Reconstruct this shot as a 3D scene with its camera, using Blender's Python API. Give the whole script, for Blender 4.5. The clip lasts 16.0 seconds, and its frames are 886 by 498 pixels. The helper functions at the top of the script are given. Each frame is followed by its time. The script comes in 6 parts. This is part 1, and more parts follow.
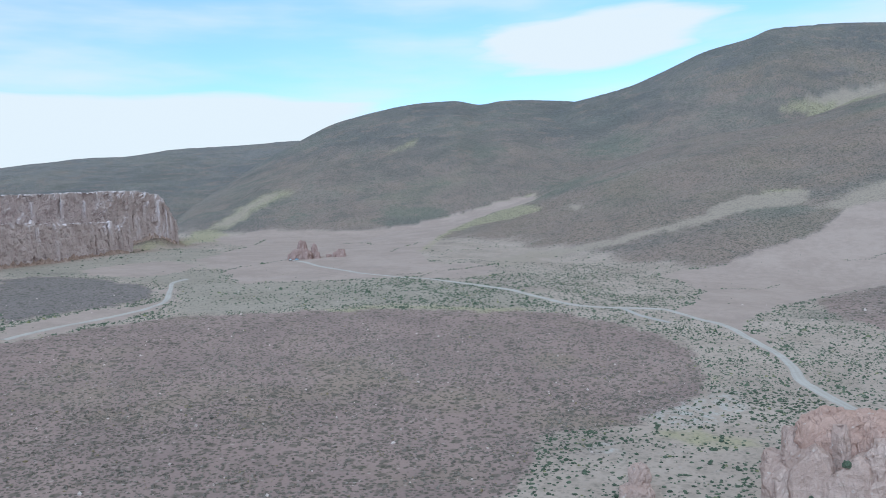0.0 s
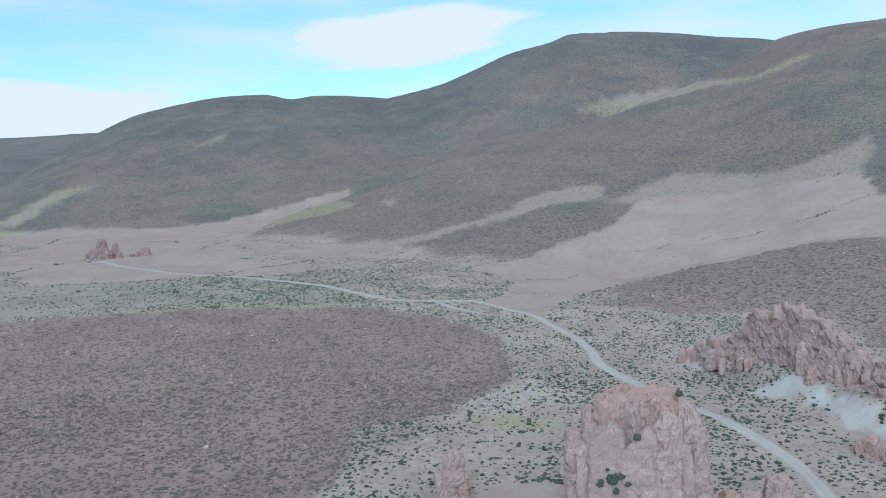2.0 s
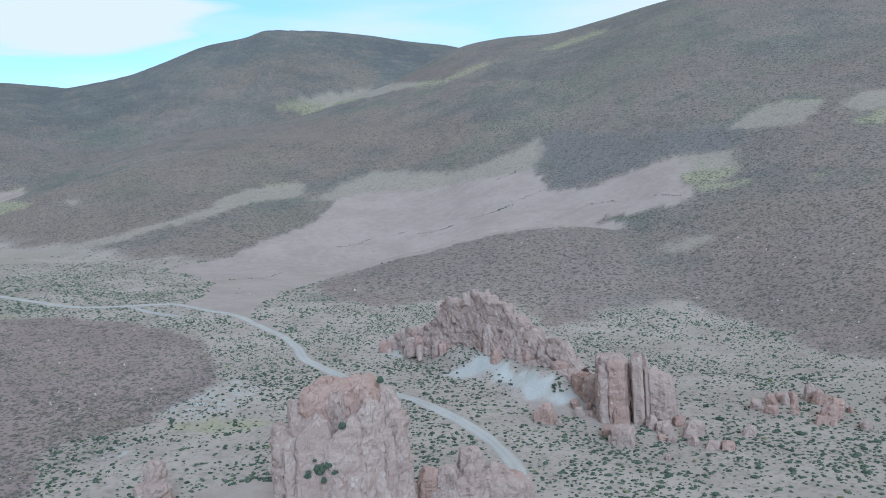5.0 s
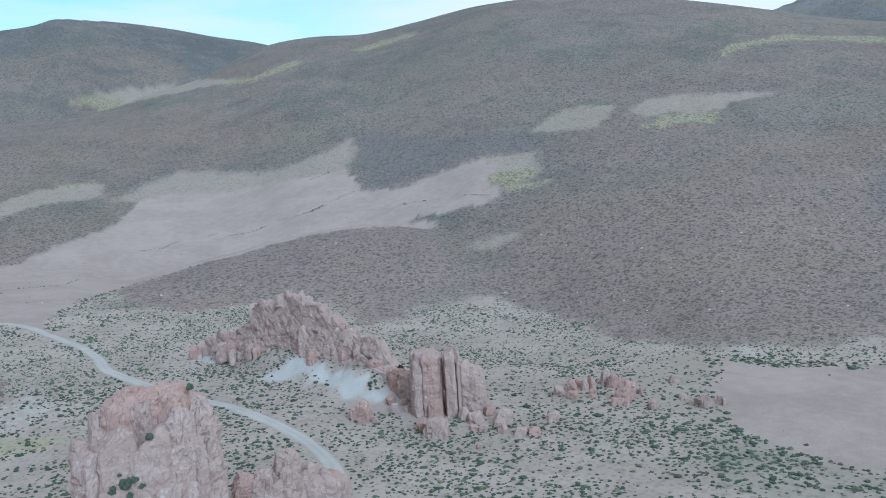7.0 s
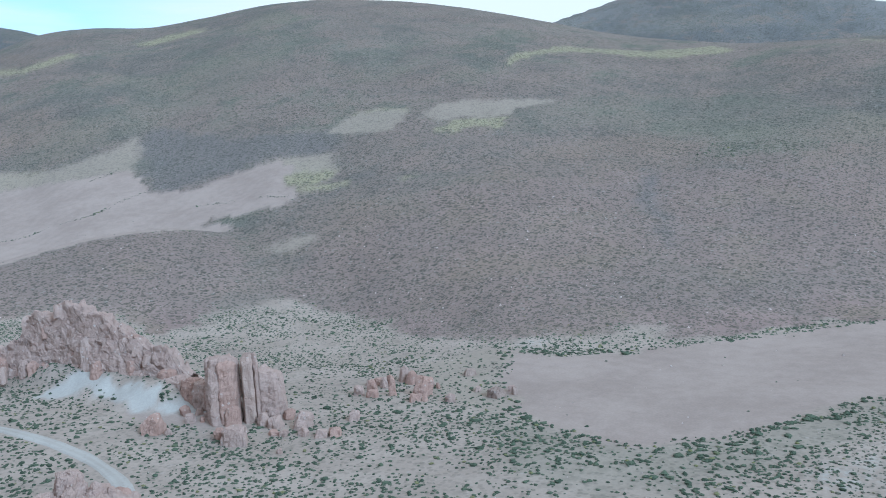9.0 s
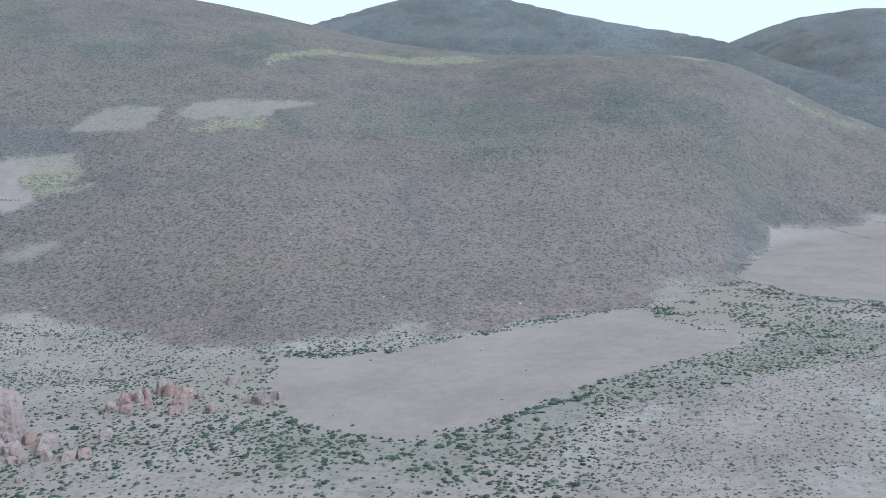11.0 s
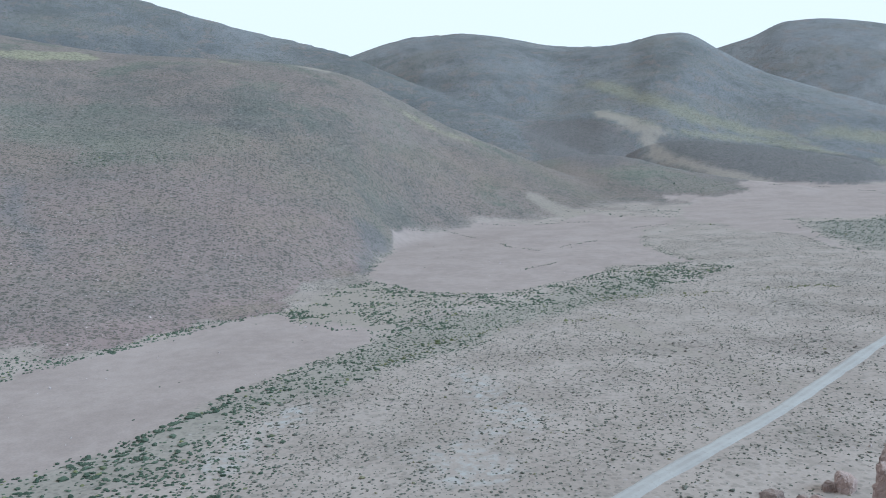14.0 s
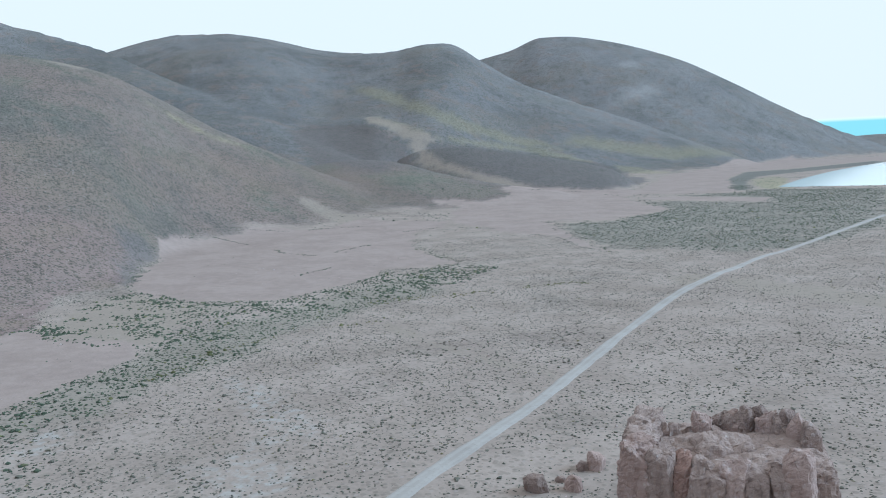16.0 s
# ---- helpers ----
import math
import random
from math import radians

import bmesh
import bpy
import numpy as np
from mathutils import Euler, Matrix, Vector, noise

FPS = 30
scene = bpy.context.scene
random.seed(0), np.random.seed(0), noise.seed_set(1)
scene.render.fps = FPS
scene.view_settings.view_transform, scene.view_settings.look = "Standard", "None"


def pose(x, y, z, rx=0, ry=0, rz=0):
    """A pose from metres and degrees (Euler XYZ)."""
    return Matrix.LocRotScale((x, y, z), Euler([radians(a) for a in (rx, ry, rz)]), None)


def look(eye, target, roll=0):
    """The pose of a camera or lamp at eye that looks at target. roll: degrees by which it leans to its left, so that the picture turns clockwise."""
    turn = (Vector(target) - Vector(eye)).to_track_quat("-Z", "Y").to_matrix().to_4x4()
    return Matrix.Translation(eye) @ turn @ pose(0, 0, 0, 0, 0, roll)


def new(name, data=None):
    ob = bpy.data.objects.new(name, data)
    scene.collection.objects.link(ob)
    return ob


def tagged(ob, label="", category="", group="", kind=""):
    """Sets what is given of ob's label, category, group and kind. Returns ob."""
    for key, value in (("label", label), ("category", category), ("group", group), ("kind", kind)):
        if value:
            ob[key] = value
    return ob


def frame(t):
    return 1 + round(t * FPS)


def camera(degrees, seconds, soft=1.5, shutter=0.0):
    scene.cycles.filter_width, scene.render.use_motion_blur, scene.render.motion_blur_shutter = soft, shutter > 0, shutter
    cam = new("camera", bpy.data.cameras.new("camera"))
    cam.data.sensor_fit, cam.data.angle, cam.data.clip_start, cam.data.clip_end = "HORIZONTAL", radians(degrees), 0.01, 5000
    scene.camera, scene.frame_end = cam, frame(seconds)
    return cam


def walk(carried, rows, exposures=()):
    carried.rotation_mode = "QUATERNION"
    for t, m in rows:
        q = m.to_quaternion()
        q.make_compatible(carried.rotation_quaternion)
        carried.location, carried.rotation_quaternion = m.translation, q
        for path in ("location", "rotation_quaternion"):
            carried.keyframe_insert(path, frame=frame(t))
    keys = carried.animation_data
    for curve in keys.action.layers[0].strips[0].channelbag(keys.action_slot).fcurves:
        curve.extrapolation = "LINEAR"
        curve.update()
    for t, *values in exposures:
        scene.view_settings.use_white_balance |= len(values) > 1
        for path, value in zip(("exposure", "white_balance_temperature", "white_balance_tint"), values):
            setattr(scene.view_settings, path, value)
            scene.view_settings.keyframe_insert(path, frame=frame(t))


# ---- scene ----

def aim(yaw, pitch, roll, x=0.0, y=0.0, z=65.0):
    """A pose from compass angle, tilt and lean in degrees."""
    return pose(x, y, z, 0, 0, yaw) @ pose(0, 0, 0, 90 + pitch) @ pose(0, 0, 0, 0, 0, roll)


cam = camera(56.46, 16.0, 1.0)
PATH = [
    (0.0, aim(0.14, -1.03, -1.72, 0.00, 0.00, 65.00)),
    (0.5, aim(-3.32, -1.25, -1.77, 0.01, -0.30, 64.99)),
    (1.0, aim(-6.61, -1.42, -2.04, 0.01, -0.60, 64.97)),
    (1.5, aim(-9.61, -1.60, -2.08, -0.00, -0.92, 64.94)),
    (2.0, aim(-12.65, -1.76, -2.29, -0.03, -1.25, 64.91)),
    (2.5, aim(-16.51, -1.95, -2.45, -0.06, -1.58, 64.87)),
    (3.0, aim(-20.14, -2.16, -2.60, -0.10, -1.92, 64.83)),
    (3.5, aim(-23.61, -2.37, -2.79, -0.15, -2.26, 64.79)),
    (4.0, aim(-26.73, -2.55, -2.96, -0.22, -2.60, 64.74)),
    (6.5, aim(-42.69, -3.46, -3.46, -0.74, -4.26, 64.51)),
    (7.0, aim(-45.79, -3.63, -3.53, -0.89, -4.58, 64.47)),
    (7.5, aim(-48.51, -3.74, -3.57, -1.04, -4.88, 64.43)),
    (8.0, aim(-51.51, -3.91, -3.69, -1.22, -5.17, 64.40)),
    (8.5, aim(-55.05, -4.11, -3.68, -1.41, -5.45, 64.37)),
    (9.0, aim(-59.69, -4.38, -3.67, -1.61, -5.71, 64.35)),
    (9.5, aim(-63.96, -4.62, -3.67, -1.83, -5.95, 64.33)),
    (12.0, aim(-84.23, -5.56, -3.27, -3.18, -6.85, 64.39)),
    (12.5, aim(-88.53, -5.72, -3.21, -3.50, -6.96, 64.43)),
    (13.0, aim(-92.76, -5.89, -3.19, -3.84, -7.03, 64.48)),
    (13.5, aim(-96.69, -6.05, -3.15, -4.20, -7.08, 64.55)),
    (14.0, aim(-101.08, -6.20, -3.04, -4.58, -7.09, 64.63)),
    (14.5, aim(-105.29, -6.32, -2.92, -4.97, -7.07, 64.73)),
    (15.0, aim(-108.95, -6.43, -2.82, -5.39, -7.01, 64.84)),
    (15.5, aim(-112.62, -6.52, -2.63, -5.83, -6.91, 64.97)),
    (16.0, aim(-116.71, -6.62, -2.44, -6.29, -6.78, 65.12)),
]
walk(cam, PATH, [(0.0, 0.0, 4620, -5), (4.0, 0.01, 4540, -6), (9.0, 0.14, 4450, -7), (12.5, 0.18, 4470, -7), (16.0, 0.07, 4560, -6)])

# ---- sky and light ----
world = bpy.data.worlds.new("sky")
scene.world = world
world.use_nodes = True


def sky_nodes(tree):
    n, l = tree.nodes, tree.links

    def put(a, socket):
        if isinstance(a, (int, float)):
            socket.default_value = a
        else:
            l.new(a, socket)

    def calc(op, a, b=0.0, c=0.0):
        m = n.new("ShaderNodeMath")
        m.operation = op
        for k, v in enumerate((a, b, c)):
            put(v, m.inputs[k])
        return m.outputs[0]

    def step(x, a, b):
        m = n.new("ShaderNodeMapRange")
        m.interpolation_type = "SMOOTHSTEP"
        put(x, m.inputs[0])
        m.inputs[1].default_value, m.inputs[2].default_value = a, b
        return m.outputs[0]

    where = n.new("ShaderNodeTexCoord")
    split = n.new("ShaderNodeSeparateXYZ")
    l.new(where.outputs["Generated"], split.inputs[0])
    x, y, z = split.outputs
    az = calc("DEGREES", calc("ARCTAN2", calc("MULTIPLY", x, -1.0), y))
    el = calc("DEGREES", calc("ARCSINE", z))
    at = n.new("ShaderNodeCombineXYZ")
    put(calc("MULTIPLY", az, 0.055), at.inputs[0])
    put(calc("MULTIPLY", el, 0.3), at.inputs[1])
    streak = n.new("ShaderNodeTexNoise")
    streak.inputs["Scale"].default_value, streak.inputs["Detail"].default_value, streak.inputs["Roughness"].default_value = 1.0, 5.0, 0.5
    l.new(at.outputs[0], streak.inputs["Vector"])
    puff = calc("SUBTRACT", streak.outputs[0], 0.5)
    # the overcast thickens to the right of the valley
    deck = step(calc("ADD", az, calc("MULTIPLY", puff, 26.0)), -26.0, -52.0)
    deck = calc("MAXIMUM", deck, step(calc("ABSOLUTE", az), 120.0, 150.0))
    # a bank of cloud low over the canyon
    bank = calc("MULTIPLY", step(calc("ADD", el, calc("MULTIPLY", puff, 2.4)), 10.0, 9.2), step(calc("ADD", az, calc("MULTIPLY", puff, 8.0)), 2.0, 7.0))
    # one bright cloud over the long hill
    dx = calc("DIVIDE", calc("ADD", az, 10.0), 8.0)
    dy = calc("DIVIDE", calc("SUBTRACT", calc("ADD", el, calc("MULTIPLY", dx, 0.4)), 12.7), 1.6)
    far = calc("SQRT", calc("ADD", calc("MULTIPLY", dx, dx), calc("MULTIPLY", dy, dy)))
    cloud = step(calc("ADD", far, calc("MULTIPLY", puff, 2.0)), 1.3, 0.85)
    veil = calc("ADD", 0.2, calc("MULTIPLY", step(streak.outputs[0], 0.36, 0.75), 0.6))
    high = calc("MULTIPLY", step(el, 14.0, 24.0), 0.8)
    cover = calc("MAXIMUM", calc("MAXIMUM", deck, bank), calc("MAXIMUM", cloud, calc("MAXIMUM", veil, high)))
    # open sky under the deck, low over the lake
    low = calc("MULTIPLY", step(el, 1.2, 0.85), step(az, -139.0, -140.5))
    cover = calc("MULTIPLY", cover, calc("SUBTRACT", 1.0, calc("MULTIPLY", low, 0.9)))
    air = n.new("ShaderNodeTexSky")
    air.sky_type, air.sun_disc = "NISHITA", False
    air.sun_elevation, air.sun_rotation = radians(SUN_HIGH), radians(-SUN_AZ)
    air.altitude, air.dust_density, air.ozone_density = 500, 0.7, 0.6
    blue = n.new("ShaderNodeBackground")
    l.new(air.outputs[0], blue.inputs[0])
    blue.inputs[1].default_value = AIR
    white = n.new("ShaderNodeBackground")
    white.inputs[0].default_value = (1.0, 0.825, 0.69, 1)
    white.inputs[1].default_value = CLOUD
    clear = n.new("ShaderNodeBackground")
    clear.inputs[0].default_value = (0.5, 0.9, 0.84, 1)
    clear.inputs[1].default_value = 0.8
    under = n.new("ShaderNodeMixShader")
    l.new(low, under.inputs[0])
    l.new(blue.outputs[0], under.inputs[1])
    l.new(clear.outputs[0], under.inputs[2])
    mix = n.new("ShaderNodeMixShader")
    l.new(cover, mix.inputs[0])
    l.new(under.outputs[0], mix.inputs[1])
    l.new(white.outputs[0], mix.inputs[2])
    l.new(mix.outputs[0], n["World Output"].inputs[0])


SUN_AZ, SUN_HIGH = 160.0, 28.0     # where the sun stands behind the clouds, degrees
AIR, CLOUD = 0.17, 1.02
sky_nodes(world.node_tree)
sun = new("sun", bpy.data.lights.new("sun", "SUN"))
sun.data.energy, sun.data.angle, sun.data.color = 2.1, radians(20), (0.96, 0.99, 1.03)
sun.matrix_world = look((0, 0, 0), (math.sin(radians(SUN_AZ)) * math.cos(radians(SUN_HIGH)), -math.cos(radians(SUN_AZ)) * math.cos(radians(SUN_HIGH)), -math.sin(radians(SUN_HIGH))))

# ---- materials ----
class Nodes:
    """A small helper to write node trees."""

    def __init__(self, name, rough=0.95):
        self.mat = bpy.data.materials.new(name)
        self.mat.use_nodes = True
        self.tree = self.mat.node_tree
        self.bsdf = self.tree.nodes["Principled BSDF"]
        self.bsdf.inputs["Roughness"].default_value = rough
        self.bsdf.inputs["Specular IOR Level"].default_value = 0.15
        self.where = self.add("ShaderNodeTexCoord").outputs["Object"]

    def add(self, kind):
        return self.tree.nodes.new(kind)

    def put(self, value, socket):
        if isinstance(value, tuple):
            socket.default_value = (*value, 1) if len(value) == 3 and len(socket.default_value) == 4 else value
        elif isinstance(value, (int, float)):
            socket.default_value = value
        else:
            self.tree.links.new(value, socket)

    def calc(self, op, a, b=0.0):
        m = self.add("ShaderNodeMath")
        m.operation = op
        self.put(a, m.inputs[0])
        self.put(b, m.inputs[1])
        return m.outputs[0]

    def attr(self, name):
        a = self.add("ShaderNodeAttribute")
        a.attribute_name = name
        return a.outputs["Fac"]

    def stretched(self, scale):
        m = self.add("ShaderNodeMapping")
        self.put(self.where, m.inputs[0])
        m.inputs["Scale"].default_value = scale
        return m.outputs[0]

    def noise(self, size, detail=4.0, rough=0.55, vector=None):
        t = self.add("ShaderNodeTexNoise")
        self.put(vector or self.where, t.inputs["Vector"])
        t.inputs["Scale"].default_value, t.inputs["Detail"].default_value, t.inputs["Roughness"].default_value = 1.0 / size, detail, rough
        return t.outputs[0]

    def cells(self, size, vector=None):
        t = self.add("ShaderNodeTexVoronoi")
        self.put(vector or self.where, t.inputs["Vector"])
        t.inputs["Scale"].default_value = 1.0 / size
        return t

    def step(self, x, a, b):
        m = self.add("ShaderNodeMapRange")
        m.interpolation_type = "SMOOTHSTEP"
        self.put(x, m.inputs[0])
        m.inputs[1].default_value, m.inputs[2].default_value = a, b
        return m.outputs[0]

    def mix(self, fac, a, b):
        m = self.add("ShaderNodeMix")
        m.data_type = "RGBA"
        self.put(fac, m.inputs[0])
        self.put(a, m.inputs[6])
        self.put(b, m.inputs[7])
        return m.outputs[2]

    def finish(self, color, bump=None, depth=0.1, strength=0.6):
        self.put(color, self.bsdf.inputs["Base Color"])
        if bump is not None:
            b = self.add("ShaderNodeBump")
            b.inputs["Strength"].default_value, b.inputs["Distance"].default_value = strength, depth
            self.put(bump, b.inputs["Height"])
            self.tree.links.new(b.outputs[0], self.bsdf.inputs["Normal"])
        return self.mat


def ground_material():
    g = Nodes("ground")
    big, mid, small, grain = g.noise(120, 5), g.noise(24, 4), g.noise(5, 4), g.noise(0.7, 3)
    sand, pale, brown, green, yellow, hill = (g.attr(k) for k in ("sand", "pale", "brown", "green", "yellow", "hill"))
    hazy_slope, dark_ = g.attr("hazy_slope"), g.attr("dark")
    valley = g.mix(g.step(mid, 0.3, 0.7), (0.306, 0.247, 0.206), (0.378, 0.308, 0.26))
    slope = g.mix(g.step(big, 0.35, 0.65), (0.206, 0.163, 0.142), (0.252, 0.195, 0.167))
    slope = g.mix(g.calc("MULTIPLY", g.step(g.noise(210, 5, 0.6), 0.53, 0.68), 0.5), slope, (0.198, 0.188, 0.138))
    slope = g.mix(g.calc("MULTIPLY", g.step(mid, 0.55, 0.72), 0.4), slope, (0.15, 0.145, 0.132))
    slope = g.mix(g.calc("MULTIPLY", g.step(g.noise(120, 6, 0.66), 0.5, 0.64), 0.65), slope, (0.135, 0.145, 0.11))
    # far slopes: dark ground with the bluish haze of distance mixed into its colour
    slope = g.mix(g.calc("MULTIPLY", hazy_slope, 0.75), slope, g.mix(g.step(big, 0.38, 0.62), (0.1, 0.108, 0.12), (0.152, 0.145, 0.146)))
    # pale aerial haze of the farthest hills, put into the ground colour
    slope = g.mix(g.calc("MULTIPLY", g.attr("pale_haze"), 0.85), slope, g.mix(g.step(g.noise(150, 6, 0.68), 0.36, 0.64), (0.262, 0.247, 0.246), (0.292, 0.272, 0.266)))
    slope = g.mix(g.calc("MULTIPLY", g.calc("MAXIMUM", g.attr("pale_haze"), hazy_slope), g.calc("MULTIPLY", g.step(g.noise(260, 6, 0.62), 0.52, 0.66), 0.3)), slope, (0.205, 0.19, 0.15))
    slope = g.mix(g.calc("MULTIPLY", g.step(g.noise(230, 6, 0.64), 0.48, 0.64), 0.5), slope, (0.128, 0.12, 0.112))
    slope = g.mix(g.calc("MULTIPLY", g.step(g.noise(190, 6, 0.64, g.stretched((1.0, 0.6, 1.6))), 0.5, 0.36), 0.4), slope, (0.232, 0.2, 0.168))
    patchy = g.noise(46, 6, 0.68)
    slope = g.mix(g.calc("MULTIPLY", g.step(patchy, 0.52, 0.62), 0.5), slope, (0.252, 0.19, 0.16))
    slope = g.mix(g.calc("MULTIPLY", g.step(patchy, 0.46, 0.36), 0.45), slope, (0.125, 0.118, 0.108))
    rust = g.calc("MULTIPLY", g.attr("rust"), g.step(g.noise(60, 6, 0.65), 0.25, 0.7))
    slope = g.mix(g.calc("MULTIPLY", rust, 0.55), slope, g.mix(g.step(mid, 0.3, 0.7), (0.215, 0.158, 0.128), (0.262, 0.194, 0.15)))
    color = g.mix(hill, valley, slope)
    mound = g.mix(g.step(mid, 0.3, 0.7), (0.226, 0.166, 0.15), (0.272, 0.2, 0.177))
    mound = g.mix(g.calc("MULTIPLY", g.step(g.noise(45, 4), 0.52, 0.66), 0.5), mound, (0.24, 0.19, 0.14))
    color = g.mix(g.calc("MULTIPLY", brown, g.calc("SUBTRACT", 1.0, g.calc("MULTIPLY", hill, 0.5))), color, mound)
    color = g.mix(g.calc("MULTIPLY", dark_, 0.8), color, g.mix(mid, (0.15, 0.134, 0.132), (0.192, 0.166, 0.156)))
    color = g.mix(g.calc("MULTIPLY", green, g.calc("SUBTRACT", 0.34, g.calc("MULTIPLY", hill, 0.1))), color, g.mix(small, (0.155, 0.155, 0.115), (0.23, 0.222, 0.17)))
    color = g.mix(g.calc("MULTIPLY", g.attr("marsh"), g.calc("MULTIPLY", g.step(g.noise(14, 5, 0.7), 0.25, 0.5), 0.5)), color, g.mix(small, (0.138, 0.142, 0.11), (0.188, 0.19, 0.152)))
    color = g.mix(g.calc("MULTIPLY", yellow, g.calc("MULTIPLY", g.step(small, 0.1, 0.5), g.calc("SUBTRACT", 0.9, g.calc("MULTIPLY", g.attr("pale_haze"), 0.55)))), color, g.mix(mid, (0.298, 0.262, 0.165), (0.345, 0.305, 0.2)))
    wash = g.calc("MULTIPLY", g.attr("wash"), g.calc("MULTIPLY", g.step(g.noise(11, 5, 0.65), 0.15, 0.45), 0.9))
    color = g.mix(wash, color, g.mix(small, (0.285, 0.234, 0.188), (0.338, 0.28, 0.228)))
    color = g.mix(sand, color, g.mix(g.step(g.calc("ADD", g.calc("MULTIPLY", small, 0.4), g.calc("MULTIPLY", g.noise(30, 5, 0.6), 0.6)), 0.35, 0.65), (0.296, 0.232, 0.2), (0.358, 0.284, 0.246)))
    color = g.mix(g.calc("MULTIPLY", pale, g.calc("MULTIPLY", g.step(g.noise(3.0, 5, 0.65), 0.42, 0.66), 0.75)), color, (0.41, 0.385, 0.355))
    color = g.mix(g.attr("dust"), color, g.mix(small, (0.38, 0.345, 0.315), (0.455, 0.42, 0.388)))
    # low scrub, stones and pebbles
    open_ = g.calc("SUBTRACT", 1.0, g.calc("MAXIMUM", g.calc("MAXIMUM", g.calc("MAXIMUM", sand, g.calc("MULTIPLY", wash, 0.7)), g.attr("dust")), g.calc("MULTIPLY", pale, 0.6)))
    tufts = g.cells(1.5)
    tuft = g.calc("MULTIPLY", g.step(tufts.outputs["Distance"], 0.52, 0.28), g.step(g.calc("ADD", tufts.outputs["Color"], g.calc("MULTIPLY", small, 0.6)), 0.55, 0.75))
    clumps = g.cells(4.5)
    clump = g.calc("MULTIPLY", g.step(clumps.outputs["Distance"], 0.45, 0.2), g.step(g.calc("ADD", clumps.outputs["Color"], mid), 0.75, 1.1))
    rough = g.calc("MULTIPLY", open_, g.calc("ADD", 0.24, g.calc("MULTIPLY", g.calc("MAXIMUM", hill, brown), 0.5)))
    dark = g.mix(grain, (0.055, 0.058, 0.04), (0.085, 0.08, 0.058))
    color = g.mix(g.calc("MULTIPLY", tuft, rough), color, dark)
    color = g.mix(g.calc("MULTIPLY", clump, g.calc("MULTIPLY", rough, 0.8)), color, dark)
    bush = g.cells(2.6)
    dot = g.calc("MULTIPLY", g.step(bush.outputs["Distance"], 0.4, 0.26), g.step(g.calc("ADD", bush.outputs["Color"], g.calc("ADD", g.calc("MULTIPLY", mid, 0.5), g.calc("MULTIPLY", g.noise(110, 5, 0.65), 1.3))), 1.15, 1.5))
    color = g.mix(g.calc("MULTIPLY", dot, g.calc("MULTIPLY", hill, g.calc("MULTIPLY", open_, 0.7))), color, (0.065, 0.066, 0.053))
    thicket = g.cells(6.4)
    spot = g.calc("MULTIPLY", g.step(thicket.outputs["Distance"], 0.42, 0.24), g.step(g.calc("ADD", thicket.outputs["Color"], g.calc("MULTIPLY", g.noise(150, 5, 0.65), 1.2)), 1.0, 1.35))
    color = g.mix(g.calc("MULTIPLY", spot, g.calc("MULTIPLY", hazy_slope, g.calc("MULTIPLY", open_, 0.7))), color, (0.07, 0.071, 0.057))
    block = g.cells(4.3, g.stretched((1.0, 1.07, 0.93)))
    light_ = g.calc("MULTIPLY", g.step(block.outputs["Distance"], 0.3, 0.18), g.step(g.calc("ADD", block.outputs["Color"], g.calc("MULTIPLY", g.noise(80, 4), 0.6)), 0.9, 1.1))
    color = g.mix(g.calc("MULTIPLY", light_, g.calc("MULTIPLY", hill, g.calc("MULTIPLY", open_, 0.5))), color, (0.3, 0.27, 0.235))
    stones = g.cells(1.9, g.stretched((1.0, 1.0, 1.0)))
    stone = g.calc("MULTIPLY", g.step(stones.outputs["Distance"], 0.3, 0.2), g.step(stones.outputs["Color"], 0.72, 0.8))
    color = g.mix(g.calc("MULTIPLY", stone, g.calc("MULTIPLY", open_, 0.55)), color, (0.36, 0.31, 0.28))
    fine = g.mix(grain, (0.82, 0.82, 0.82), (1.16, 1.16, 1.16))
    m = g.add("ShaderNodeMix")
    m.data_type, m.blend_type = "RGBA", "MULTIPLY"
    m.inputs[0].default_value = 1.0
    g.put(color, m.inputs[6])
    g.put(fine, m.inputs[7])
    height_ = g.calc("ADD", g.calc("MULTIPLY", tuft, rough), g.calc("MULTIPLY", small, 0.8))
    return g.finish(m.outputs[2], height_, 0.5, 0.5)


